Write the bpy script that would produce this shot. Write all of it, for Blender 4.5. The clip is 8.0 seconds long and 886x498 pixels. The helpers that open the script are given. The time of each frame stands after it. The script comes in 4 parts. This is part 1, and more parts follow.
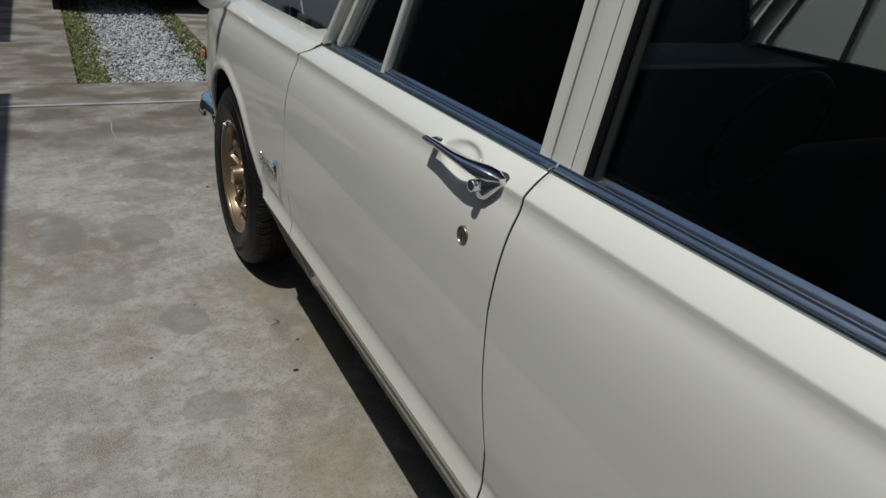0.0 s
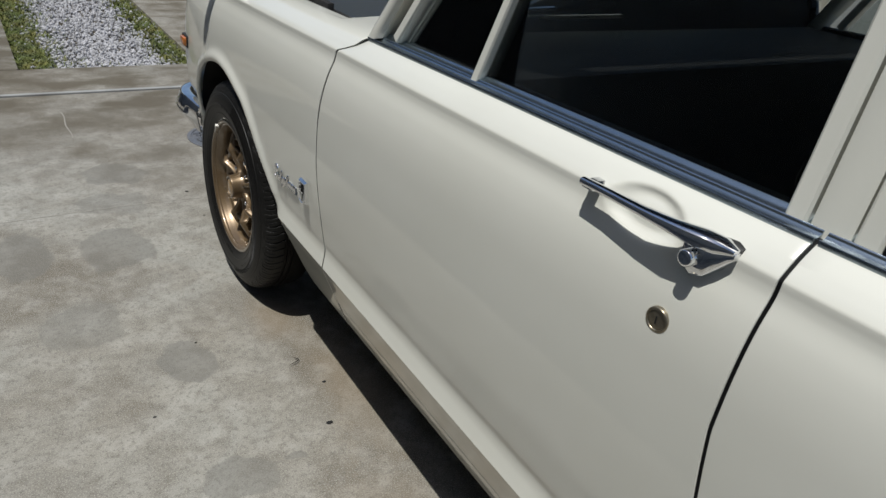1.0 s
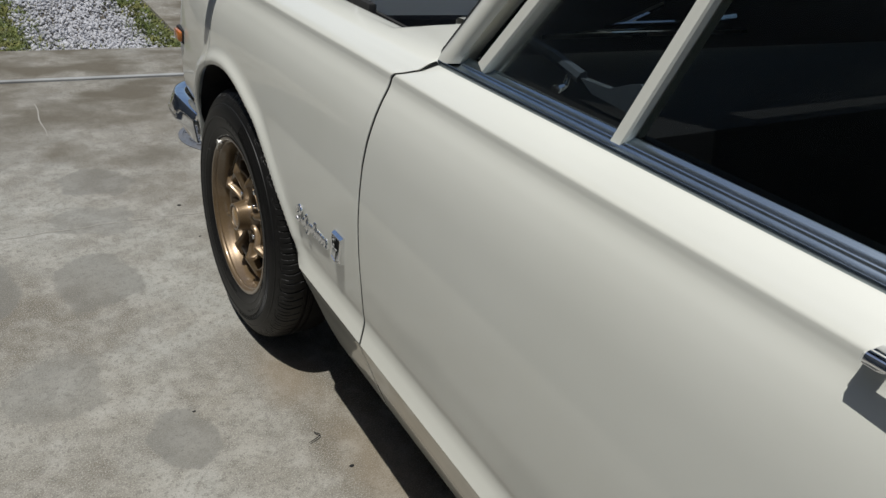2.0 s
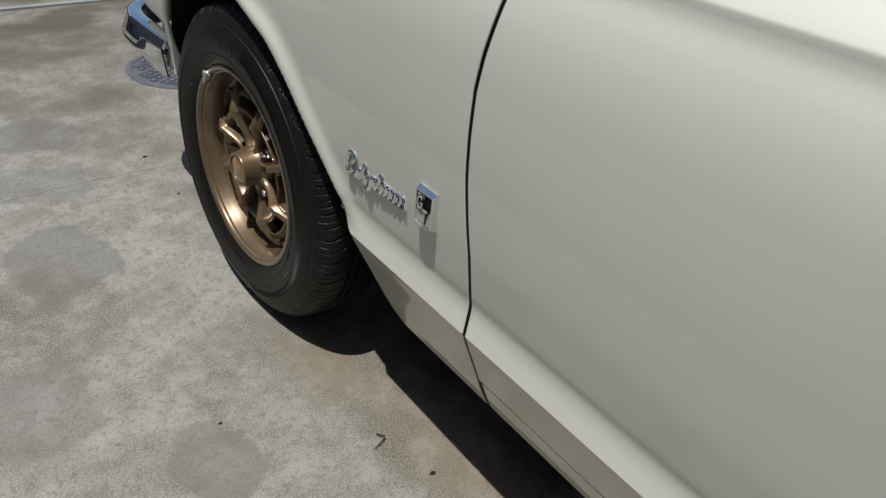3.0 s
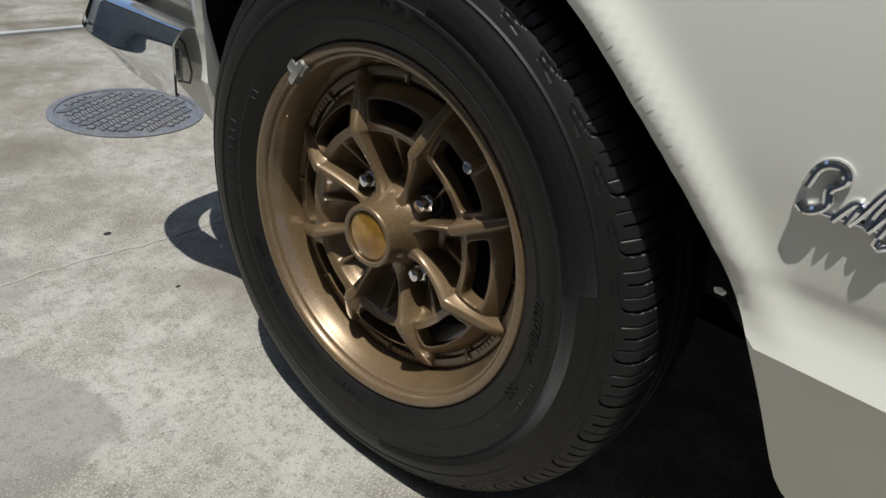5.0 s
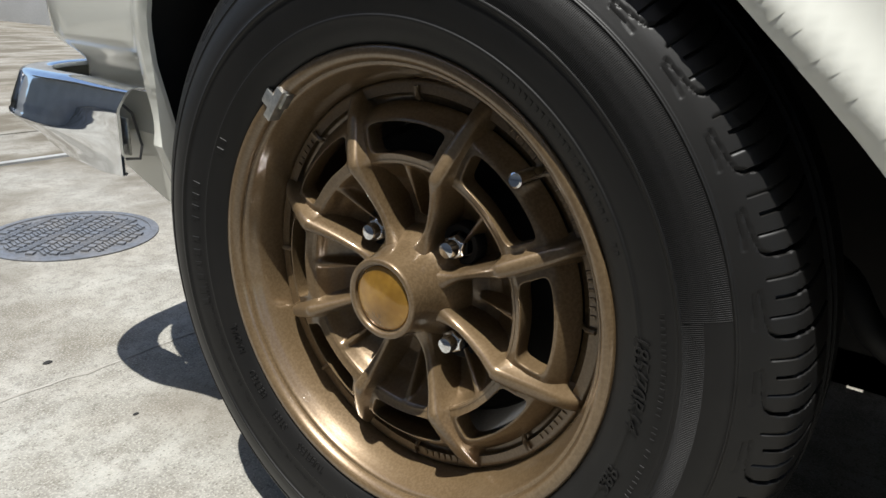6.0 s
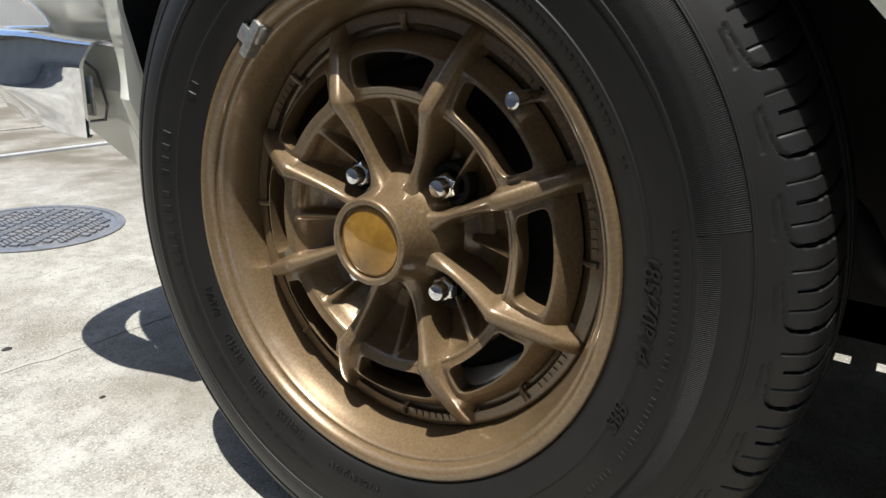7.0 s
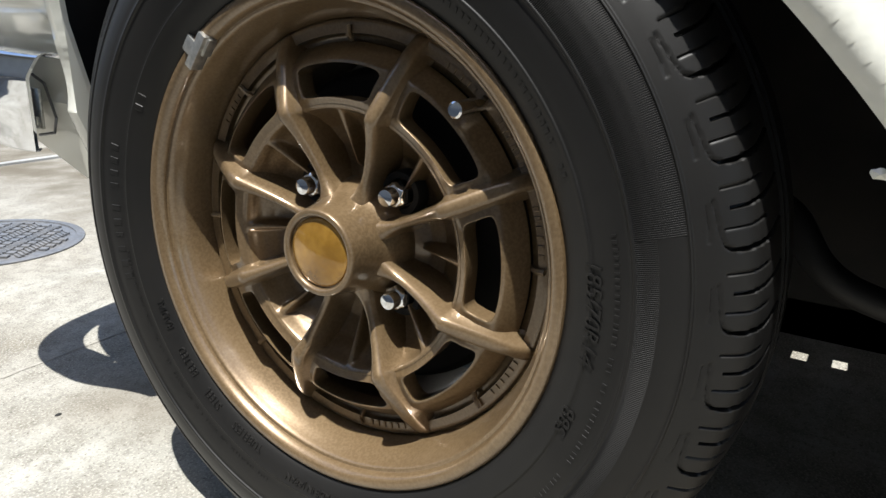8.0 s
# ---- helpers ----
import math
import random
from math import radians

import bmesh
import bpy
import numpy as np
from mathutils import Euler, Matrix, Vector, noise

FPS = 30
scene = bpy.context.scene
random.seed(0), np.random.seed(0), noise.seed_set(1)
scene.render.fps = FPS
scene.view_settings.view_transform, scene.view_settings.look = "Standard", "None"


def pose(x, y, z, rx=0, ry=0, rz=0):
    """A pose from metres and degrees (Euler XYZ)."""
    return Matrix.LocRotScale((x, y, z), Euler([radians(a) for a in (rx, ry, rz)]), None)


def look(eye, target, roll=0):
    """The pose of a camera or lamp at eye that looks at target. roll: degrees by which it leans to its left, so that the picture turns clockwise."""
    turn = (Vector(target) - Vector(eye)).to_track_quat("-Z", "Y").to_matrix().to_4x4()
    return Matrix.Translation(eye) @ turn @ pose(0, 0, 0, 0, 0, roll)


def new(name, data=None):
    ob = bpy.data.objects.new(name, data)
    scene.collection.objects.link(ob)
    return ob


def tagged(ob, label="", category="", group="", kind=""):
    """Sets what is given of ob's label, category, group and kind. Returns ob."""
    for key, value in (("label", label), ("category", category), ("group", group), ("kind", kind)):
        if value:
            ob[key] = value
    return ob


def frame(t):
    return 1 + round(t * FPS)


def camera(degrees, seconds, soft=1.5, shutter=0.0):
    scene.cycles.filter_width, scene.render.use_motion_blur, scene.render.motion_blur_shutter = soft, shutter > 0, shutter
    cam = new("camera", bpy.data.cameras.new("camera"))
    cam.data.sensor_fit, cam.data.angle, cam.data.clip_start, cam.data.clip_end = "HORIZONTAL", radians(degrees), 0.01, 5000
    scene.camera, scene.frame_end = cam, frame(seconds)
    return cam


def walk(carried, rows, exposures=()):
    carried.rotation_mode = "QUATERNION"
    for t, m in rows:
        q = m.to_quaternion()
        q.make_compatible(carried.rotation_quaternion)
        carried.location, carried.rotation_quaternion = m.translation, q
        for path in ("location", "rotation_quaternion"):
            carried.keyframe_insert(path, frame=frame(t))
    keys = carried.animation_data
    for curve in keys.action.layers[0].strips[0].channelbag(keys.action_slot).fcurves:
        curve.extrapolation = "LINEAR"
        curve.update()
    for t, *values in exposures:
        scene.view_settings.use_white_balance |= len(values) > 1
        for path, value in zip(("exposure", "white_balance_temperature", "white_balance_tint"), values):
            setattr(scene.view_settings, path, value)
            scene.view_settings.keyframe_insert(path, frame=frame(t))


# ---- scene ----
EXPOSURES = [(0.0, -0.30), (0.5, -0.12), (1.0, 0.03), (2.5, 0.02), (3.5, 0.12), (4.0, 0.28), (4.5, 0.45), (5.0, 0.5), (6.4, 1.20), (7.0, 1.30), (8.0, 1.44)]
cam = camera(63.00, 8.0)
ROWS = [
    (0.0, -0.4986, -2.3532, 1.2250, 63.950, -5.442, -27.052),
    (0.5, -0.5231, -2.1759, 1.2028, 63.274, -6.310, -28.181),
    (1.0, -0.5757, -1.9405, 1.1863, 62.207, -5.968, -31.643),
    (1.2, -0.5771, -1.8583, 1.1812, 61.824, -6.469, -32.082),
    (2.3, -0.4873, -1.4073, 1.1325, 59.343, -7.768, -32.202),
    (2.5, -0.5048, -1.3201, 1.0930, 58.250, -7.561, -33.226),
    (3.0, -0.5084, -1.1447, 1.0001, 55.039, -5.946, -38.456),
    (3.5, -0.4760, -0.9876, 0.9377, 55.726, -6.706, -38.969),
    (4.0, -0.4458, -0.8143, 0.8402, 54.709, -5.196, -40.202),
    (4.5, -0.4557, -0.6195, 0.7326, 58.521, -7.513, -43.932),
    (5.0, -0.4738, -0.4637, 0.6594, 60.928, -6.563, -48.532),
    (5.2, -0.4521, -0.4153, 0.6251, 64.330, -6.515, -49.817),
    (6.3, -0.4074, -0.3397, 0.5015, 71.451, -1.696, -54.557),
    (6.5, -0.4067, -0.3337, 0.4856, 71.486, -1.896, -54.807),
    (7.0, -0.4051, -0.3276, 0.4638, 72.205, -2.236, -56.125),
    (7.5, -0.4092, -0.3283, 0.4654, 72.817, -2.006, -56.312),
    (8.0, -0.3965, -0.3426, 0.4668, 72.757, -1.793, -58.465),
]
walk(cam, [(t, pose(*row)) for t, *row in ROWS], EXPOSURES)

# ---- daylight ----
SUN_WAY = Vector((0.292, 0.06, -1.0)).normalized()
world = bpy.data.worlds.new("sky")
scene.world = world
world.use_nodes = True
wn = world.node_tree
sky = wn.nodes.new("ShaderNodeTexSky")
sky.sky_type, sky.sun_disc = "NISHITA", False
sky.sun_elevation = math.asin(-SUN_WAY.z)
sky.sun_rotation = math.atan2(-SUN_WAY.x, -SUN_WAY.y)
wn.links.new(sky.outputs[0], wn.nodes["Background"].inputs[0])
wn.nodes["Background"].inputs[1].default_value = 0.095
sun = new("sun", bpy.data.lights.new("sun", "SUN"))
sun.data.energy, sun.data.angle, sun.data.color = 3.95, radians(0.5), (0.99, 0.985, 0.945)
sun.matrix_world = look((-2, 0, 8), Vector((-2, 0, 8)) + SUN_WAY)


# ---- materials ----
def material(name, colour, rough=0.5, metal=0.0, coat=0.0, grain=None, stains=None, bump=None, spread=0.0, spec=0.5, coat_rough=0.04):
    """A principled material. grain and stains: (scale, colour, amount); bump: (scale, metres)."""
    m = bpy.data.materials.new(name)
    m.use_nodes = True
    n, l = m.node_tree.nodes, m.node_tree.links
    b = n["Principled BSDF"]
    b.inputs["Roughness"].default_value, b.inputs["Metallic"].default_value = rough, metal
    b.inputs["Coat Weight"].default_value, b.inputs["Coat Roughness"].default_value = coat, coat_rough
    b.inputs["Specular IOR Level"].default_value = spec
    where = n.new("ShaderNodeTexCoord").outputs["Object"]
    last = n.new("ShaderNodeRGB")
    last.outputs[0].default_value = (*colour, 1)
    last = last.outputs[0]
    for layer, low, high in ((stains, 0.42, 0.68), (grain, 0.40, 0.62)):
        if not layer:
            continue
        scale, tone, amount = layer
        tex = n.new("ShaderNodeTexNoise")
        tex.inputs["Scale"].default_value, tex.inputs["Detail"].default_value = scale, 6
        l.new(where, tex.inputs["Vector"])
        ramp = n.new("ShaderNodeMapRange")
        ramp.inputs["From Min"].default_value, ramp.inputs["From Max"].default_value = low, high
        ramp.inputs["To Max"].default_value = amount
        l.new(tex.outputs[0], ramp.inputs["Value"])
        mix = n.new("ShaderNodeMix")
        mix.data_type = "RGBA"
        l.new(ramp.outputs[0], mix.inputs["Factor"])
        l.new(last, mix.inputs["A"])
        mix.inputs["B"].default_value = (*tone, 1)
        last = mix.outputs["Result"]
    if spread:
        info = n.new("ShaderNodeObjectInfo")
        value = n.new("ShaderNodeMapRange")
        value.inputs["To Min"].default_value, value.inputs["To Max"].default_value = 1 - spread, 1 + spread
        l.new(info.outputs["Random"], value.inputs["Value"])
        hsv = n.new("ShaderNodeHueSaturation")
        l.new(value.outputs[0], hsv.inputs["Value"])
        l.new(last, hsv.inputs["Color"])
        last = hsv.outputs[0]
    l.new(last, b.inputs["Base Color"])
    if bump:
        tex = n.new("ShaderNodeTexNoise")
        tex.inputs["Scale"].default_value, tex.inputs["Detail"].default_value = bump[0], 5
        l.new(where, tex.inputs["Vector"])
        node = n.new("ShaderNodeBump")
        node.inputs["Strength"].default_value, node.inputs["Distance"].default_value = 1.0, bump[1]
        l.new(tex.outputs[0], node.inputs["Height"])
        l.new(node.outputs[0], b.inputs["Normal"])
    return m


def glass_material(name, tint):
    m = bpy.data.materials.new(name)
    m.use_nodes = True
    n, l = m.node_tree.nodes, m.node_tree.links
    clear, gloss, mix, fres = (n.new("ShaderNode" + k) for k in ("BsdfTransparent", "BsdfGlossy", "MixShader", "Fresnel"))
    clear.inputs[0].default_value = (*tint, 1)
    gloss.inputs["Roughness"].default_value = 0.01
    fres.inputs[0].default_value = 1.3
    l.new(fres.outputs[0], mix.inputs[0])
    l.new(clear.outputs[0], mix.inputs[1])
    l.new(gloss.outputs[0], mix.inputs[2])
    l.new(mix.outputs[0], n["Material Output"].inputs[0])
    return m


PAINT = material("cream_paint", (0.665, 0.660, 0.594), 0.35, coat=1.0, grain=(3.0, (0.63, 0.625, 0.553), 0.5), bump=(900, 0.00001))
CHROME = material("chrome", (0.82, 0.83, 0.85), 0.06, 1.0, grain=(60, (0.6, 0.6, 0.6), 0.35))
TRIM = material("belt_trim", (0.40, 0.46, 0.50), 0.24, 1.0, grain=(30, (0.30, 0.36, 0.40), 0.4))
RUBBER = material("tyre_rubber", (0.0056, 0.0053, 0.0051), 0.47, grain=(40, (0.0078, 0.0073, 0.0068), 0.8), stains=(9, (0.0160, 0.0145, 0.0125), 0.40), bump=(500, 0.00004), spec=0.31)
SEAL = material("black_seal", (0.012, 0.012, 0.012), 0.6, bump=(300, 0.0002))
BLACK = material("underbody_black", (0.008, 0.008, 0.008), 0.85, grain=(20, (0.02, 0.018, 0.016), 0.6))
BRONZE = material("bronze_wheel_paint", (0.150, 0.099, 0.050), 0.36, 0.42, coat=0.9, grain=(420, (0.222, 0.155, 0.087), 0.45), stains=(16, (0.112, 0.072, 0.035), 0.65), bump=(600, 0.00007), coat_rough=0.09)
GOLD = material("gold_cap", (0.40, 0.215, 0.035), 0.22, 0.5, coat=1.0, grain=(150, (0.30, 0.15, 0.02), 0.7), stains=(34, (0.17, 0.08, 0.012), 0.9), bump=(60, 0.0004))
ZINC = material("zinc_weight", (0.62, 0.61, 0.58), 0.35, 0.9, grain=(200, (0.4, 0.4, 0.38), 0.7), bump=(300, 0.0002))
PLASTIC = material("dark_plastic", (0.045, 0.055, 0.070), 0.25, bump=(350, 0.0001))
SILVER = material("silver_enamel", (0.62, 0.62, 0.60), 0.3, 0.35, grain=(200, (0.5, 0.5, 0.48), 0.4))
BRASS = material("worn_brass", (0.33, 0.29, 0.215), 0.32, 0.85, grain=(150, (0.2, 0.17, 0.12), 0.6), bump=(300, 0.0001))
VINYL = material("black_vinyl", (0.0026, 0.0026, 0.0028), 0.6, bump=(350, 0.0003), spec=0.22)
AMBER = material("amber_lens", (0.50, 0.145, 0.012), 0.15, coat=1.0)
LAMP = material("lamp_glass", (0.75, 0.78, 0.8), 0.08, 0.4, coat=1.0)
RED = material("red_lens", (0.4, 0.01, 0.01), 0.15, coat=1.0)
def concrete_material():
    """Old concrete: warm stains, crisp damp-edged patches, fine sand and pebbles."""
    m = bpy.data.materials.new("concrete")
    m.use_nodes = True
    n, l = m.node_tree.nodes, m.node_tree.links
    b = n["Principled BSDF"]
    b.inputs["Roughness"].default_value, b.inputs["Specular IOR Level"].default_value = 0.9, 0.2
    where = n.new("ShaderNodeTexCoord").outputs["Object"]
    colour = None
    heights = []
    for scale, detail, distort, low, high, tone, amount in (
            (0.9, 6, 0.6, 0.46, 0.66, (0.185, 0.157, 0.118), 0.9), (2.3, 4, 0.5, 0.50, 0.53, (0.195, 0.187, 0.166), 0.42), (4.1, 5, 1.4, 0.55, 0.575, (0.205, 0.193, 0.166), 0.45), (1.7, 9, 0.4, 0.50, 0.62, (0.120, 0.104, 0.078), 0.7),
            (6.5, 9, 0.2, 0.46, 0.70, (0.130, 0.112, 0.086), 0.65), (11, 9, 0.2, 0.48, 0.70, (0.40, 0.388, 0.352), 0.5), (14, 6, 0, 0.5, 0.75, (0.34, 0.325, 0.285), 0.6), (34, 7, 0, 0.50, 0.66, (0.14, 0.128, 0.108), 0.5), (85, 3, 0, 0.52, 0.70, (0.135, 0.127, 0.112), 0.65), (330, 2, 0, 0.50, 0.66, (0.38, 0.36, 0.32), 0.7), (260, 1, 0, 0.63, 0.69, (0.085, 0.075, 0.062), 0.6)):
        tex = n.new("ShaderNodeTexNoise")
        tex.inputs["Scale"].default_value, tex.inputs["Detail"].default_value, tex.inputs["Distortion"].default_value = scale, detail, distort
        l.new(where, tex.inputs["Vector"])
        ramp = n.new("ShaderNodeMapRange")
        ramp.inputs["From Min"].default_value, ramp.inputs["From Max"].default_value, ramp.inputs["To Max"].default_value = low, high, amount
        l.new(tex.outputs[0], ramp.inputs["Value"])
        mix = n.new("ShaderNodeMix")
        mix.data_type = "RGBA"
        mix.inputs["A"].default_value, mix.inputs["B"].default_value = (0.279, 0.274, 0.246, 1), (*tone, 1)
        l.new(ramp.outputs[0], mix.inputs["Factor"])
        if colour:
            l.new(colour, mix.inputs["A"])
        colour = mix.outputs["Result"]
        heights.append(tex.outputs[0])
    # round damp stains with soft ragged outlines, and rusty patches by the car
    warp = n.new("ShaderNodeTexNoise")
    warp.inputs["Scale"].default_value, warp.inputs["Detail"].default_value = 9, 6
    l.new(where, warp.inputs["Vector"])
    shift = n.new("ShaderNodeVectorMath")
    shift.operation = "MULTIPLY_ADD"
    shift.inputs[1].default_value = (0.10, 0.16, 0)
    l.new(warp.outputs["Color"], shift.inputs[0])
    l.new(where, shift.inputs[2])
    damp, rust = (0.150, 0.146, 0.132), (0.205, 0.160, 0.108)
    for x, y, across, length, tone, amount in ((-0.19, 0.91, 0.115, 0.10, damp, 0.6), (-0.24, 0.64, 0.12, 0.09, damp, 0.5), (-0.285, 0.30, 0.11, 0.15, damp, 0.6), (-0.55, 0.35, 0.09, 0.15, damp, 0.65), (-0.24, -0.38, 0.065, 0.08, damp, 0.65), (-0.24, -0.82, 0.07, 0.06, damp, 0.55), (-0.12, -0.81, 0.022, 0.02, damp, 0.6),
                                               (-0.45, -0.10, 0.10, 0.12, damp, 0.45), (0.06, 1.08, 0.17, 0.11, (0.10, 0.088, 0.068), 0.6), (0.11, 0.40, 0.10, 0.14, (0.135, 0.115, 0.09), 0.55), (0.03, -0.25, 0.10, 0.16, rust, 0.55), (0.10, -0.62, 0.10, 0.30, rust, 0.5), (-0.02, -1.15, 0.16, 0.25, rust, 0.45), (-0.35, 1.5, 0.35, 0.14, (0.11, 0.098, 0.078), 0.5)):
        away = n.new("ShaderNodeVectorMath")
        away.operation = "MULTIPLY_ADD"
        away.inputs[1].default_value = (1 / across, 1 / length, 0)
        away.inputs[2].default_value = (-(x + 0.05) / across, -(y + 0.08) / length, 0)
        l.new(shift.outputs[0], away.inputs[0])
        reach = n.new("ShaderNodeVectorMath")
        reach.operation = "LENGTH"
        l.new(away.outputs[0], reach.inputs[0])
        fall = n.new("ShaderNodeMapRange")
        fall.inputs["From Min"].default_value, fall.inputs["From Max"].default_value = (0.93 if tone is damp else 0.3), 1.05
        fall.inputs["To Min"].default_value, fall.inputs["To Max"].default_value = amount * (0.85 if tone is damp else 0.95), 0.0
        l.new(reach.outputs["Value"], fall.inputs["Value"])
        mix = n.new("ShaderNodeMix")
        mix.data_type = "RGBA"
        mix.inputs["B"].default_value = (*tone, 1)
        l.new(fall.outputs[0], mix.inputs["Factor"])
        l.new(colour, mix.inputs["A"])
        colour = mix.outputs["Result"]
    # a broad brown area with a ragged edge, darker towards the drain
    apart = n.new("ShaderNodeSeparateXYZ")
    l.new(where, apart.inputs[0])
    ragged = n.new("ShaderNodeMath")
    ragged.operation = "MULTIPLY_ADD"
    ragged.inputs[1].default_value = 2.4
    l.new(heights[3], ragged.inputs[0])
    l.new(apart.outputs["Y"], ragged.inputs[2])
    far_tone = n.new("ShaderNodeMapRange")
    far_tone.inputs["From Min"].default_value, far_tone.inputs["From Max"].default_value, far_tone.inputs["To Max"].default_value = 1.9, 3.0, 0.78
    l.new(ragged.outputs[0], far_tone.inputs["Value"])
    # the brown lies in streaks
    drawn = n.new("ShaderNodeVectorMath")
    drawn.operation = "MULTIPLY"
    drawn.inputs[1].default_value = (0.85, 1.35, 1)
    l.new(where, drawn.inputs[0])
    streak = n.new("ShaderNodeTexNoise")
    streak.inputs["Scale"].default_value, streak.inputs["Detail"].default_value = 3.2, 9
    l.new(drawn.outputs[0], streak.inputs["Vector"])
    swept = n.new("ShaderNodeMapRange")
    swept.inputs["From Min"].default_value, swept.inputs["From Max"].default_value = 0.42, 0.58
    swept.inputs["To Min"].default_value, swept.inputs["To Max"].default_value = 0.30, 1.15
    l.new(streak.outputs[0], swept.inputs["Value"])
    share = n.new("ShaderNodeMath")
    share.operation = "MULTIPLY"
    l.new(far_tone.outputs[0], share.inputs[0])
    l.new(swept.outputs[0], share.inputs[1])
    mix = n.new("ShaderNodeMix")
    mix.data_type = "RGBA"
    mix.inputs["B"].default_value = (0.098, 0.084, 0.062, 1)
    l.new(share.outputs[0], mix.inputs["Factor"])
    l.new(colour, mix.inputs["A"])
    colour = mix.outputs["Result"]
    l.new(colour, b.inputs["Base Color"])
    add = n.new("ShaderNodeMath")
    l.new(heights[-2], add.inputs[0])
    l.new(heights[-3], add.inputs[1])
    bump = n.new("ShaderNodeBump")
    bump.inputs["Strength"].default_value, bump.inputs["Distance"].default_value = 0.7, 0.0012
    l.new(add.outputs[0], bump.inputs["Height"])
    l.new(bump.outputs[0], b.inputs["Normal"])
    return m


CONCRETE = concrete_material()
FILLER = material("crack_filler", (0.295, 0.28, 0.25), 0.9, grain=(60, (0.24, 0.225, 0.195), 0.9), stains=(7, (0.22, 0.205, 0.175), 0.9), bump=(160, 0.001))
SOIL = material("soil", (0.10, 0.085, 0.06), 0.95, grain=(60, (0.05, 0.04, 0.03), 0.8), bump=(80, 0.006))
STONE = material("white_gravel", (0.52, 0.515, 0.53), 0.75, grain=(90, (0.28, 0.275, 0.29), 0.8), bump=(200, 0.0005))
GRASS = material("grass", (0.10, 0.13, 0.022), 0.7, grain=(14, (0.045, 0.055, 0.012), 0.8), stains=(6, (0.22, 0.19, 0.05), 0.8))
METAL_STRIP = material("galvanised_strip", (0.36, 0.36, 0.345), 0.55, 0.2, stains=(5, (0.22, 0.215, 0.20), 0.8))
IRON = material("cast_iron", (0.15, 0.16, 0.18), 0.5, 0.35, grain=(90, (0.10, 0.10, 0.10), 0.6), stains=(12, (0.24, 0.22, 0.2), 0.6), bump=(150, 0.0006))
RENDERED = material("rendered_wall", (0.42, 0.415, 0.40), 0.9, grain=(40, (0.34, 0.335, 0.32), 0.5), stains=(1.5, (0.32, 0.315, 0.30), 0.5), bump=(120, 0.002))
WALL_GREY = material("weathered_timber", (0.29, 0.28, 0.265), 0.8, grain=(30, (0.22, 0.21, 0.195), 0.7), stains=(2, (0.32, 0.31, 0.29), 0.5), bump=(60, 0.002))
DARK_CAR = material("dark_car_paint", (0.012, 0.013, 0.016), 0.3, coat=1.0)
GLASS = glass_material("clear_glass", (0.82, 0.845, 0.83))


# ---- mesh helpers ----
def mesh_of(verts, faces, smooth=True, weld=0.0, sharp=35):
    me = bpy.data.meshes.new("mesh")
    me.from_pydata([tuple(map(float, v)) for v in verts], [], [tuple(map(int, q)) for q in faces])
    bm = bmesh.new()
    bm.from_mesh(me)
    if weld:
        bmesh.ops.remove_doubles(bm, verts=bm.verts, dist=weld)
        bmesh.ops.dissolve_degenerate(bm, edges=bm.edges, dist=weld)
    for q in bm.faces:
        q.smooth = smooth
    for e in bm.edges:
        if len(e.link_faces) == 2 and e.calc_face_angle(0) > radians(sharp):
            e.smooth = False
    bm.to_mesh(me)
    bm.free()
    return me


def part(name, me, mat, parent=None, label="", at=None):
    ob = new(name, me)
    if not me.materials:
        me.materials.append(mat)
    if parent:
        ob.parent = parent
    if at:
        ob.matrix_basis = at
    if label:
        ob["label"] = label
    return ob


def joined(*pieces):
    verts, faces = [], []
    for v, q in pieces:
        k = len(verts)
        verts += [tuple(p) for p in v]
        faces += [tuple(i + k for i in face) for face in q]
    return verts, faces


def grid(p, close_u=False, close_v=False, flip=False):
    """Vertices and quads of an array of points (n, m, 3)."""
    n, m = p.shape[:2]
    faces = []
    for i in range(n if close_u else n - 1):
        for j in range(m if close_v else m - 1):
            a, b, c, d = i * m + j, ((i + 1) % n) * m + j, ((i + 1) % n) * m + (j + 1) % m, i * m + (j + 1) % m
            faces.append((a, d, c, b) if flip else (a, b, c, d))
    return p.reshape(-1, 3).tolist(), faces


def box(x0, x1, y0, y1, z0, z1, bevel=0.0):
    bm = bmesh.new()
    bmesh.ops.create_cube(bm, size=1, matrix=Matrix.Translation(((x0 + x1) / 2, (y0 + y1) / 2, (z0 + z1) / 2)) @ Matrix.Diagonal((x1 - x0, y1 - y0, z1 - z0, 1)))
    if bevel:
        bmesh.ops.bevel(bm, geom=list(bm.edges), offset=bevel, segments=2, affect="EDGES", profile=0.6)
    verts = [tuple(v.co) for v in bm.verts]
    bm.verts.index_update()
    faces = [tuple(v.index for v in q.verts) for q in bm.faces]
    bm.free()
    return verts, faces


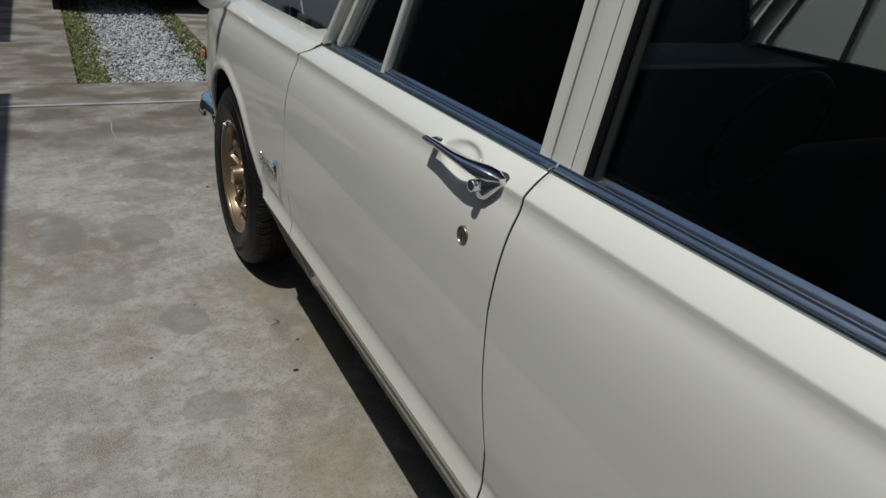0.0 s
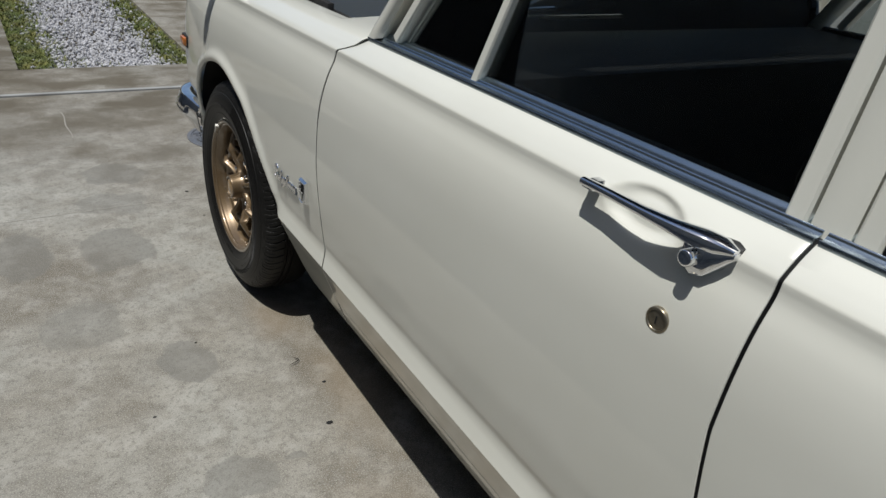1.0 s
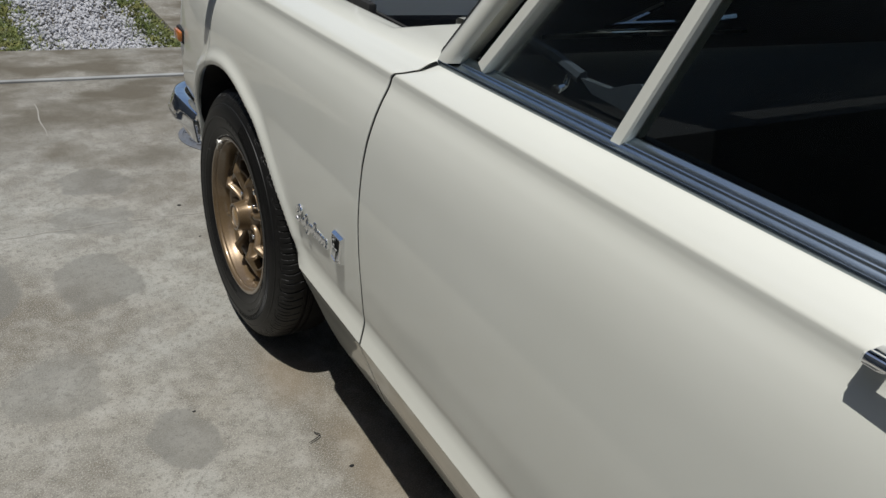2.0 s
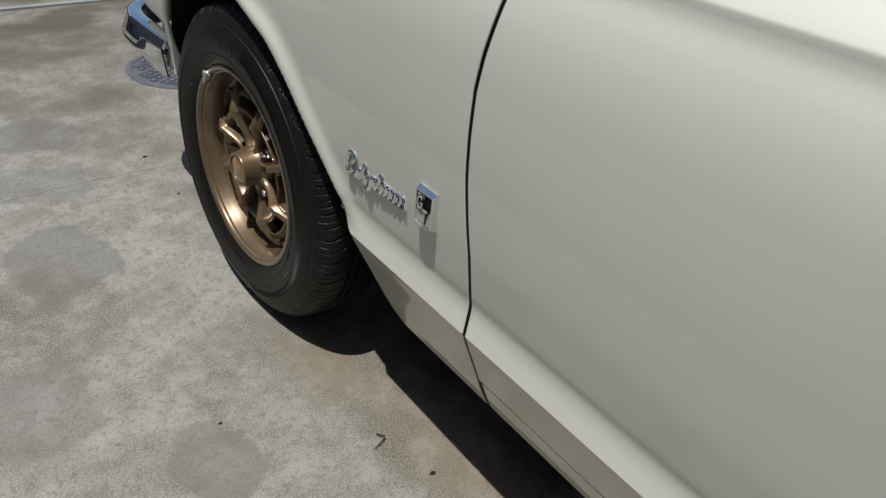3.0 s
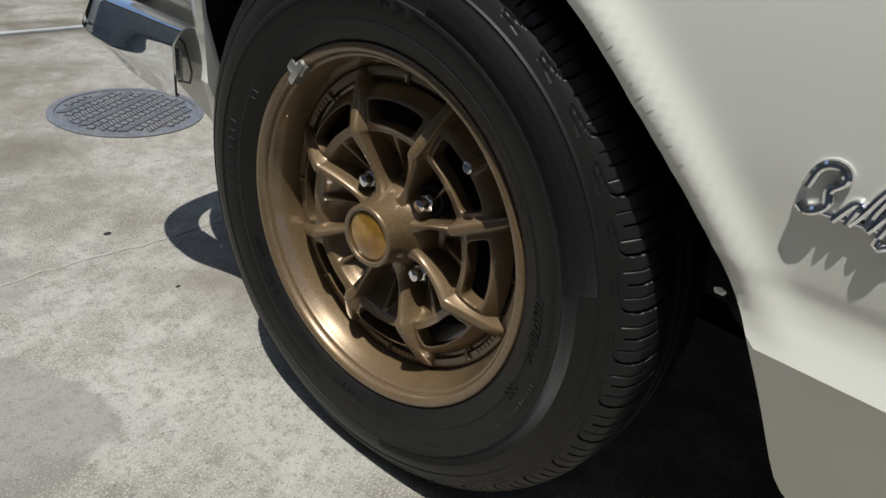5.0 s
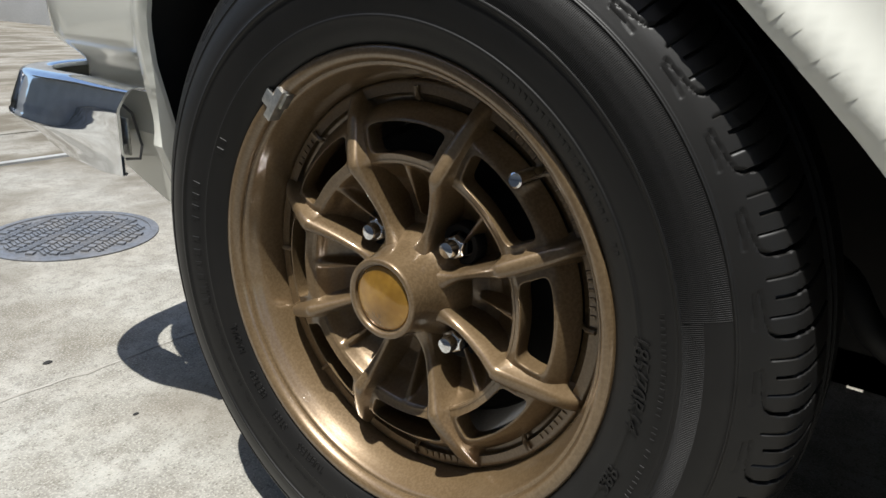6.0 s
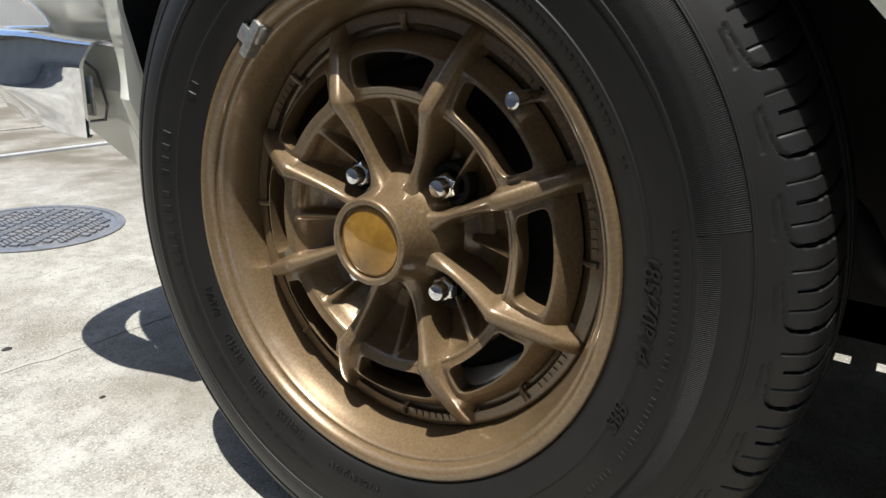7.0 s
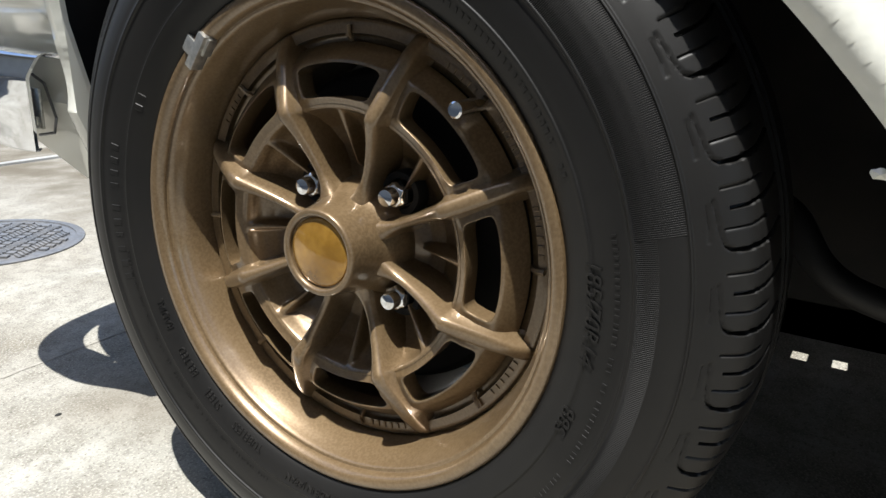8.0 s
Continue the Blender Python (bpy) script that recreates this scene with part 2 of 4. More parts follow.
def curve(points, per=6):
    """A smooth run of points through the given ones; a repeated point is a corner."""
    out = []
    pts = [np.array(p, float) for p in points]
    for i in range(len(pts) - 1):
        a, b = pts[i], pts[i + 1]
        if np.allclose(a, b):
            continue
        before = pts[i - 1] if i and not np.allclose(pts[i - 1], a) else a
        after = pts[i + 2] if i + 2 < len(pts) and not np.allclose(pts[i + 2], b) else b
        size = np.linalg.norm(b - a)
        ta, tb = (b - before), (after - a)
        ta, tb = ta / max(np.linalg.norm(ta), 1e-9) * size, tb / max(np.linalg.norm(tb), 1e-9) * size
        for s in np.arange(per) / per:
            out.append((2 * s**3 - 3 * s**2 + 1) * a + (s**3 - 2 * s**2 + s) * ta + (3 * s**2 - 2 * s**3) * b + (s**3 - s**2) * tb)
    return np.array(out + [pts[-1]])


def curve_rows(rows, per=5):
    """Smooth rows of points between the given rows."""
    return np.stack([curve(rows[:, k], per) for k in range(rows.shape[1])], axis=1)


def lathe(profile, steps=96, start=0.0, end=math.tau):
    """Turns (x, r) round the x axis; angle 0 points to -y (rearwards), a quarter up."""
    closed = abs(end - start - math.tau) < 1e-6
    angles = np.linspace(start, end, steps + (0 if closed else 1), endpoint=not closed)
    p = np.array([[(x, -r * math.cos(a), r * math.sin(a)) for x, r in profile] for a in angles])
    return grid(p, close_u=closed)


def tube(path, radius, sides=8, flat=1.0, ref=None):
    """A round bar along a path."""
    path = [Vector(p) for p in path]
    rings = []
    for i, p in enumerate(path):
        way = (path[min(i + 1, len(path) - 1)] - path[max(i - 1, 0)]).normalized()
        side = way.cross(Vector(ref) if ref else Vector((0, 0, 1)) if abs(way.z) < 0.9 else Vector((1, 0, 0))).normalized()
        up = side.cross(way)
        r = radius[i] if hasattr(radius, "__len__") else radius
        rings.append([p + r * (side * math.cos(a) + up * flat * math.sin(a)) for a in np.arange(sides) / sides * math.tau])
    v, q = grid(np.array([[tuple(c) for c in ring] for ring in rings]), close_v=True)
    n = len(path)
    q += [tuple(range(sides)), tuple(reversed(range((n - 1) * sides, n * sides)))]
    return v, q


def mirrored(vq, centre):
    return [(2 * centre - v[0], v[1], v[2]) for v in vq[0]], [tuple(reversed(q)) for q in vq[1]]


# ---- ground and surroundings ----
def flat(name, x0, x1, y0, y1, z0, z1, mat, label, category, bevel=0.006):
    ob = part(name, mesh_of(*box(x0, x1, y0, y1, z0, z1, bevel)), mat)
    return tagged(ob, label, category, kind="structure")


sheet = np.array([[(x, y, -0.08) for y in np.linspace(-600, 600, 9)] for x in np.linspace(-600, 600, 9)])
tagged(part("ground", mesh_of(*grid(sheet, flip=False)), SOIL), "bare brown soil under and round the concrete", "ground", kind="structure")
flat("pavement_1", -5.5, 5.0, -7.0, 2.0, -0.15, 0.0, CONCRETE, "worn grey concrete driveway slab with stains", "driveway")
flat("pavement_2", -5.5, 5.0, 2.035, 2.48, -0.15, 0.003, CONCRETE, "grey concrete apron strip before the gravel bed", "pavement")
flat("pavement_3", -5.5, -0.385, 2.486, 12.0, -0.15, 0.003, CONCRETE, "grey concrete path beside the gravel bed", "pavement")
flat("pavement_4", 0.56, 5.0, 2.486, 12.0, -0.15, 0.006, CONCRETE, "grey concrete path beside the gravel", "pavement")
flat("drain_strip", -5.5, 5.0, 2.004, 2.031, -0.1, 0.006, METAL_STRIP, "thin pale metal strip set across the concrete", "drain strip", 0.002)
# unseen wall, added and toned for what chrome, trim and wheel reflect
flat("wall_west", -2.9, -2.7, -7.0, 9.5, -0.1, 3.0, WALL_GREY, "unseen grey house wall, added for its reflection in the car", "wall")
# eaves out of view, set so that their shade falls along the slab's west side
flat("roof_west_1", -2.95, -1.64, -7.0, 2.1, 3.0, 3.12, RENDERED, "plain eave of the house", "roof")
flat("roof_west_2", -2.95, -1.66, 3.5, 9.5, 3.0, 3.12, RENDERED, "plain eave of the house next door", "roof")
flat("wall_north", -6.0, 5.2, 12.0, 12.2, -0.1, 2.2, RENDERED, "plain rendered boundary wall", "wall")
flat("wall_east", 4.6, 4.8, -7.0, 12.0, -0.1, 2.2, RENDERED, "pale rendered boundary wall", "wall")


def stones():
    """One mesh of small uneven stones in the bed."""
    rng = random.Random(4)
    base = bmesh.new()
    bmesh.ops.create_icosphere(base, subdivisions=1, radius=1)
    bv, bf = [v.co.copy() for v in base.verts], [tuple(v.index for v in q.verts) for q in base.faces]
    base.free()
    pieces = []
    for i in range(9500):
        y = 2.5 + rng.random() ** 1.3 * 3.4
        x = rng.uniform(-0.36, 0.55)
        edge = min(x + 0.38, 0.56 - x)
        if edge < 0.16 and rng.random() < 0.72:
            continue
        s = rng.uniform(0.006, 0.0155)
        turn = Euler((rng.random() * 6, rng.random() * 6, rng.random() * 6)).to_matrix()
        size = Vector((s * rng.uniform(0.7, 1.3), s * rng.uniform(0.6, 1.1), s * rng.uniform(0.45, 0.8)))
        z = rng.uniform(-0.035, -0.008)
        pieces.append(([Vector((x, y, z)) + turn @ Vector([c * k for c, k in zip(v * rng.uniform(0.8, 1.15), size)]) for v in bv], bf))
    return joined(*pieces)


def grass():
    rng = random.Random(9)
    verts, faces = [], []
    for i in range(20000):
        y = 2.49 + rng.random() ** 1.2 * 3.4
        side = rng.random()
        x = -0.375 + abs(rng.gauss(0, 0.10)) if side < 0.62 else 0.55 - abs(rng.gauss(0, 0.085))
        if y < 2.6 and rng.random() < 0.15:
            x = rng.uniform(-0.37, 0.55)
        h, a, w = rng.uniform(0.018, 0.065), rng.random() * 6.28, rng.uniform(0.002, 0.0055)
        lean = rng.uniform(0.3, 1.3)
        d, e = Vector((math.cos(a), math.sin(a), 0)), Vector((-math.sin(a), math.cos(a), 0))
        o = Vector((x, y, -0.045))
        k = len(verts)
        for t in (0, 0.5):
            verts += [o + d * h * lean * t * t + Vector((0, 0, h * t + 0.015 * t)) + e * w * (1 - 0.4 * t) * s for s in (-1, 1)]
        verts.append(o + d * h * lean + Vector((0, 0, h * 0.9)))
        faces += [(k, k + 1, k + 3, k + 2), (k + 2, k + 3, k + 4)]
    return verts, faces


bed = np.array([[(x, y, -0.04 + 0.012 * noise.noise((x * 9, y * 9, 0))) for y in np.linspace(2.48, 12, 160)] for x in np.linspace(-0.385, 0.56, 24)])
tagged(part("gravel_bed", mesh_of(*grid(bed, flip=False)), SOIL), "soil of the gravel bed between concrete strips", "soil", kind="structure")
tagged(part("gravel", mesh_of(*stones(), smooth=False), STONE), "loose white and grey gravel stones", "gravel", kind="stuff")
tagged(part("grass_tufts", mesh_of(*grass()), GRASS), "short green and yellowed grass along the gravel", "grass", kind="stuff")


def manhole():
    lid = part("manhole_cover", mesh_of(*lathe_up([(0.180, -0.01), (0.180, 0.003), (0.174, 0.004), (0.163, 0.004), (0.162, 0.001), (0.0, 0.001)], 64)), IRON)
    lid.matrix_basis = pose(0.354, 1.218, 0, 0, 0, -62)
    bars = []
    for row in range(-3, 4):
        for k in range(-7, 8):
            x, y = row * 0.046, (k + 0.5 * (row % 2)) * 0.023
            if math.hypot(x, y) < 0.147:
                m = pose(x, y, 0, 0, 0, 8)
                v, q = box(-0.0080, 0.0080, -0.0080, 0.0080, 0.0, 0.0055, 0.001)
                bars.append(([m @ Vector(c) for c in v], q))
            x, y = (row + 0.5) * 0.046, k * 0.023 + 0.006
            for step in (0.0, 0.0115):
                if math.hypot(x, y + step) < 0.144:
                    m = pose(x, y + step, 0, 0, 0, 38 if row % 2 else -38)
                    v, q = box(-0.0130, 0.0130, -0.0030, 0.0030, 0.0, 0.0055, 0.001)
                    bars.append(([m @ Vector(c) for c in v], q))
    part("tread", mesh_of(*joined(*bars)), IRON, lid)
    return tagged(lid, "round cast-iron manhole cover with a herringbone tread, set in the concrete", "manhole cover")


def lathe_up(profile, steps=64):
    p = np.array([[(r * math.cos(a), r * math.sin(a), z) for r, z in profile] for a in np.arange(steps) / steps * math.tau])
    return grid(p, close_u=True)


manhole()

# ---- the car: its side runs along its own y axis ----
MID = 0.793
car = tagged(new("car"), "cream-white vintage saloon with bronze spoked wheels, parked on concrete", "car")

SHOULDER = [(0.090, 0.8945), (0.066, 0.8838), (0.050, 0.8718), (0.0385, 0.8605)]
FLANK = [(0.0318, 0.8528), (0.0300, 0.8500), (0.0294, 0.8470), (0.0286, 0.8390), (0.0262, 0.8290), (0.0170, 0.806), (0.0086, 0.778), (0.0020, 0.742), (-0.0022, 0.70), (-0.0052, 0.655), (-0.0066, 0.61), (-0.0060, 0.56), (-0.0035, 0.51), (0.0010, 0.47), (0.0050, 0.44),
         (0.0080, 0.424), (0.0073, 0.408), (0.0042, 0.393), (0.0005, 0.3780), (0.0005, 0.3780), (0.0035, 0.371), (0.011, 0.352), (0.028, 0.312), (0.050, 0.258), (0.066, 0.222), (0.076, 0.204), (0.090, 0.199)]
DOOR_LINE = curve(SHOULDER + FLANK, 7)
COWL_LINE = curve([(0.24, 0.900), (0.16, 0.896), (0.10, 0.892), (0.064, 0.8835), (0.048, 0.8710), (0.0385, 0.8605)] + FLANK, 7)
WING_LINE = curve([(0.137, 0.845), (0.132, 0.881), (0.100, 0.8865), (0.066, 0.8800), (0.050, 0.8700), (0.0385, 0.8605)] + FLANK, 7)
BAY_BACK, BAY_FRONT = -0.47, 0.56


def fender_line(y):
    """Behind the engine bay the fender runs on into the cowl; beside it the top ends in a flange."""
    line = COWL_LINE + (WING_LINE - COWL_LINE) * ease((y + 0.62) / 0.25)
    if y < BAY_BACK - 0.001:
        line[:14] = COWL_LINE[:14] + (line[14] - COWL_LINE[14])
    else:
        line[:14] = WING_LINE[:14]
    return line


def rise(y):
    return 0.029 * (-0.65 - y)


def section(line, y):
    """The side's (x, z) at a place along the car."""
    p = line.copy()
    p[:, 1] += rise(y) * np.clip((p[:, 1] - 0.45) / 0.35, 0, 1)
    p[:, 0] += 0.030 * max(0.0, (y - 0.15) / 0.45) ** 2 + 0.10 * max(0.0, (y - 0.47) / 0.15) ** 2.5
    p[:, 0] += 0.10 * max(0.0, (-2.9 - y) / 0.75) ** 2
    return p


def clamped(p, low):
    """The section cut off below a height."""
    q = p.copy()
    below = np.nonzero(p[:, 1] < low)[0]
    below = below[below > len(p) // 3]
    if len(below):
        k = below[0]
        a, b = p[k - 1], p[k]
        s = (a[1] - low) / max(a[1] - b[1], 1e-9)
        q[k:] = a + (b - a) * s
    return q


ARCH = curve([(0.2955, 0.27), (0.2965, 0.35), (0.297, 0.43), (0.288, 0.505), (0.255, 0.566), (0.20, 0.610), (0.13, 0.638), (0.06, 0.648), (0.0, 0.643), (-0.05, 0.632), (-0.10, 0.616), (-0.15, 0.598), (-0.20, 0.565), (-0.25, 0.521),
              (-0.302, 0.471), (-0.346, 0.423), (-0.369, 0.391), (-0.382, 0.364), (-0.392, 0.335), (-0.402, 0.303), (-0.410, 0.278), (-0.421, 0.245), (-0.436, 0.222), (-0.460, 0.208), (-0.50, 0.203), (-0.66, 0.202)], 24)
ARCH_Y, ARCH_Z = ARCH[::-1, 0], ARCH[::-1, 1]
LIP = ARCH[ARCH[:, 1] > 0.36]


def arch_low(y):
    return 0.272 + 0.36 * (y - 0.297) if y > 0.2968 else float(np.interp(y, ARCH_Y, ARCH_Z))


def ease(t):
    t = min(1.0, max(0.0, t))
    return t * t * (3 - 2 * t)


JOINT_Z = (0.20, 0.378, 0.40, 0.45, 0.50, 0.55, 0.60, 0.65, 0.70, 0.74, 0.78, 0.845, 0.852, 0.858, 0.870, 0.885, 0.90)
JOINT_Y = (-0.652, -0.651, -0.648, -0.646, -0.642, -0.632, -0.623, -0.617, -0.613, -0.615, -0.619, -0.624, -0.630, -0.646, -0.673, -0.692, -0.705)


def bent(y, z, near):
    """The joint of fender and door bows forward, and bends back over the shoulder towards the windscreen pillar."""
    return y + (float(np.interp(z, JOINT_Z, JOINT_Y)) + 0.652) * near


BACK_Z = (0.20, 0.40, 0.423, 0.453, 0.489, 0.536, 0.58, 0.624, 0.668, 0.71, 0.95)
BACK_Y = (-1.664, -1.662, -1.662, -1.667, -1.669, -1.659, -1.648, -1.640, -1.633, -1.627, -1.625)


def swayed(y, z, near):
    """The joint of the two doors leans back below the middle."""
    return y + (float(np.interp(z, BACK_Z, BACK_Y)) + 1.627) * near


def rear_edge(x, y, z):
    return x, swayed(y, z, ease((y + 2.2) / 0.573))


def nose(y):
    """The nose is drawn out forwards past the side lamps."""
    return y + 0.045 * ease((y - 0.50) / 0.12)


def rolled(x, y, z):
    """The fender's skin swells a little round the wheel arch, has a round-cornered recess behind the bumper, and leaves a wider joint at the windscreen pillar."""
    d = np.sqrt(((LIP - (y, z)) ** 2).sum(1).min())
    x -= 0.0105 * (math.exp(-(((d - 0.010) / 0.017) ** 2)) - 0.22 * math.exp(-((d / 0.004) ** 2))) * ease((z - 0.375) / 0.06)
    inset = 1 - math.hypot(min(1.0, max(0.0, 1 - (y - 0.312) / 0.045)), min(1.0, max(0.0, 1 - (0.474 - z) / 0.040)))
    x += 0.032 * ease(inset * 1.15) * min(1.0, max(0.0, (z - 0.24) / 0.14))
    y = bent(y, z, ease((-0.30 - y) / 0.30)) + 0.0100 * ease((z - 0.866) / 0.022) * ease((-0.60 - y) / 0.045)
    return x, nose(y)


def dished(x, y, z):
    """The finger recess behind a door handle."""
    q = 1 - ((y + 1.452) / 0.066) ** 2 - ((z - 0.868) / 0.029) ** 2
    return x + 0.0105 * ease(max(0.0, q) * 1.3), swayed(bent(y, z, ease((y + 1.0) / 0.345)), z, ease((-1.15 - y) / 0.477))


def edged(p, depth=0.005, sides=(1, 1, 1, 1)):
    """Adds a folded edge, turned inwards, round a grid of points."""
    def fold(row, inner):
        back = row.copy()
        back[:, 0] += depth
        soft = row + (inner - row) / np.maximum(np.linalg.norm(inner - row, axis=1, keepdims=True), 1e-9) * 0.0009
        edge = row.copy()
        edge[:, 0] += 0.0009
        return back, edge, soft
    if sides[0]:
        back, edge, soft = fold(p[0], p[1])
        p = np.concatenate([[back], [edge], [soft], p[1:]])
    if sides[1]:
        back, edge, soft = fold(p[-1], p[-2])
        p = np.concatenate([p[:-1], [soft], [edge], [back]])
    p = p.transpose(1, 0, 2)
    if sides[2]:
        back, edge, soft = fold(p[0], p[1])
        p = np.concatenate([[back], [edge], [soft], p[1:]])
    if sides[3]:
        back, edge, soft = fold(p[-1], p[-2])
        p = np.concatenate([p[:-1], [soft], [edge], [back]])
    return p.transpose(1, 0, 2)


def panel(line, ys, low, shape=None, sides=(1, 1, 0, 1)):
    rows = []
    for y in ys:
        p = clamped(section(line(y) if callable(line) else line, y), low(y))
        rows.append([(*(shape(x, y, z) if shape else (x, y)), z) for x, z in p])
    return grid(edged(np.array(rows), sides=sides), flip=False)


def both(name, vq, mat, label="", parent=None, right=True, weld=0.0002):
    left = part(name, mesh_of(*vq, weld=weld), mat, parent or car, label)
    if right:
        part(name, mesh_of(*mirrored(vq, MID), weld=weld), mat, parent or car, label)
    return left


GAP = 0.0024
fender_ys = sorted(set(np.round(np.concatenate([np.linspace(-0.652 + GAP + 0.0013, -0.30, 44), [BAY_BACK - 0.004, BAY_BACK], np.linspace(-0.30, 0.180 - GAP, 50)]), 5)))
corner_ys = sorted(set(np.round(np.concatenate([np.linspace(0.180 + GAP, 0.25, 10), np.linspace(0.25, 0.2955, 14), [0.2968, 0.2971], np.linspace(0.302, 0.62, 34)]), 5)))
both("front_fender", panel(fender_line, fender_ys, arch_low, rolled), PAINT)
both("front_corner", panel(fender_line, corner_ys, arch_low, rolled), PAINT)
# black strip in place of the shade deep in this joint
both("joint_strip", grid(np.array([[(x + 0.006, y, z) for x, z in section(WING_LINE, 0.18) if z > 0.66] for y in (0.165, 0.195)])), SEAL)
both("front_door", panel(DOOR_LINE, np.concatenate([np.linspace(-1.627 + GAP, -1.53, 12), np.linspace(-1.525, -1.38, 50), np.linspace(-1.37, -0.652 - GAP, 28)]), lambda y: 0.278, dished), PAINT)
both("rear_door", panel(DOOR_LINE, np.linspace(-2.42, -1.627 - GAP, 34), lambda y: 0.278, rear_edge), PAINT)
both("rear_quarter", panel(DOOR_LINE, np.linspace(-3.65, -2.425, 40), lambda y: 0.30 if abs(y + 2.66) > 0.33 else 0.30 + math.sqrt(max(0, 0.33**2 - (y + 2.66) ** 2))), PAINT)
sill = [(x + 0.0004, z) for x, z in DOOR_LINE if z < 0.2765]
both("rocker_panel", grid(np.array([[(x, y, z) for x, z in [(sill[0][0] + 0.006, sill[0][1] + 0.0016), (sill[0][0] + 0.0012, sill[0][1] + 0.0012)] + sill] for y in np.linspace(-2.42, -0.66, 20)])), PAINT)

chip = [(0.0042 * (1 + 0.12 * math.sin(5 * a) + 0.15 * math.cos(2 * a)), a) for a in np.arange(14) / 14 * math.tau]
part("wheel_arch_chip", mesh_of([(0.006, -0.3445, 0.4045)] + [(0.0085, -0.3445 + r * math.cos(a), 0.4045 + 0.8 * r * math.sin(a)) for r, a in chip], [(0, 1 + (k + 1) % 14, 1 + k) for k in range(14)]), PAINT, car)

# black rubber set shallow behind the two door joints, its black painting their shade
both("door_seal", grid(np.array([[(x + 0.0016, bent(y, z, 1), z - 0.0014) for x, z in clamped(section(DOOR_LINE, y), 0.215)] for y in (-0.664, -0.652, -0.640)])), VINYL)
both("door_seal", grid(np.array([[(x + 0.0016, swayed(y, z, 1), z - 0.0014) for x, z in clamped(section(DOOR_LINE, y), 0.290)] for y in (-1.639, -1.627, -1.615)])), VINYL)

# body shell behind the panels; its black paints deep shade into joints and openings
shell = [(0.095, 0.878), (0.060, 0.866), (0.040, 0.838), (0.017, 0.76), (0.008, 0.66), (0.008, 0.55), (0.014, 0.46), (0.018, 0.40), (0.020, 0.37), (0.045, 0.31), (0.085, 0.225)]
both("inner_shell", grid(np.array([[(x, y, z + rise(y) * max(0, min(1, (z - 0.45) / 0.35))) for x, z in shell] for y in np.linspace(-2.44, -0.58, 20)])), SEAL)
part("underbody", mesh_of(*box(0.095, 2 * MID - 0.095, -3.6, -0.45, 0.195, 0.235)), BLACK, car)
# unseen tray added to darken the ground; two holes let sun spots through
part("front_undertray", mesh_of(*joined(box(0.31, 0.672, -0.45, 0.55, 0.20, 0.235), box(0.712, 2 * MID - 0.31, -0.45, 0.55, 0.20, 0.235), box(0.672, 0.712, -0.45, -0.372, 0.20, 0.235),
                                        box(0.672, 0.712, -0.350, -0.318, 0.20, 0.235), box(0.672, 0.712, -0.294, 0.55, 0.20, 0.235))), BLACK, car)
both("wheel_well", joined(grid(np.array([[(x, -0.045 + (y + 0.045) * 1.045, 0.30 + (z - 0.30) * 1.045) for x in (0.0095, 0.31)] for y, z in ARCH[::4] if z > 0.365])),
                          box(0.31, 0.32, -0.55, 0.40, 0.2, 0.80)), BLACK)

# the bonnet stands open, hinged at its front edge, over a dark engine bay
HOOD_L = 1.05


def hood_z(x, y):
    return 0.022 * math.sin(math.pi * (x - 0.146) / (2 * MID - 0.292)) - 0.02 * ease((y + 0.12) / 0.12)


hood_x, hood_y = np.linspace(0.146, 2 * MID - 0.146, 24), np.linspace(-HOOD_L, 0.0, 20)
skin = np.array([[(x, y, hood_z(x, y)) for x in hood_x] for y in hood_y])
hood_at = pose(0, 0.622, 0.842, -57)
hood = part("hood", mesh_of(*joined(grid(skin, flip=True), grid(skin - (0, 0, 0.012)),
                                    *[grid(np.array([edge, edge - (0, 0, 0.012)])) for edge in (skin[0], skin[-1], skin[:, 0], skin[:, -1])])), PAINT, car, "open cream bonnet, tilted up at its front hinge", hood_at)
for x0, x1, y0, y1 in ((0.16, 0.24, -HOOD_L + 0.02, -0.04), (2 * MID - 0.24, 2 * MID - 0.16, -HOOD_L + 0.02, -0.04), (0.24, 2 * MID - 0.24, -HOOD_L + 0.02, -HOOD_L + 0.10), (MID - 0.04, MID + 0.04, -HOOD_L + 0.10, -0.10)):
    part("brace", mesh_of(*box(x0, x1, y0, y1, -0.040, -0.008, 0.006)), PAINT, hood)
part("hood_stay", mesh_of(*tube([(0.155, -0.28, 0.845), (0.158, -0.05, 1.20), (0.165, 0.16, 1.52)], 0.004, 8)), IRON, car)
for y0, y1 in ((-0.33, -0.25), (-0.12, -0.09)):
    both("hood_hinge", box(0.139, 0.156, y0, y1, 0.845, 0.883, 0.003), BLACK)
both("inner_wing", joined(box(0.142, 0.150, BAY_BACK, BAY_FRONT, 0.50, 0.848, 0.003), box(0.150, 0.31, -0.47, 0.40, 0.50, 0.51)), BLACK)
part("firewall", mesh_of(*box(0.15, 2 * MID - 0.15, BAY_BACK - 0.02, BAY_BACK - 0.004, 0.30, 0.875, 0.004)), BLACK, car)
part("radiator", mesh_of(*box(0.40, 2 * MID - 0.40, 0.44, 0.50, 0.30, 0.66, 0.01)), BLACK, car)
block = part("engine_block", mesh_of(*box(MID + 0.02, MID + 0.30, -0.36, 0.34, 0.30, 0.66, 0.03)), BLACK, car)
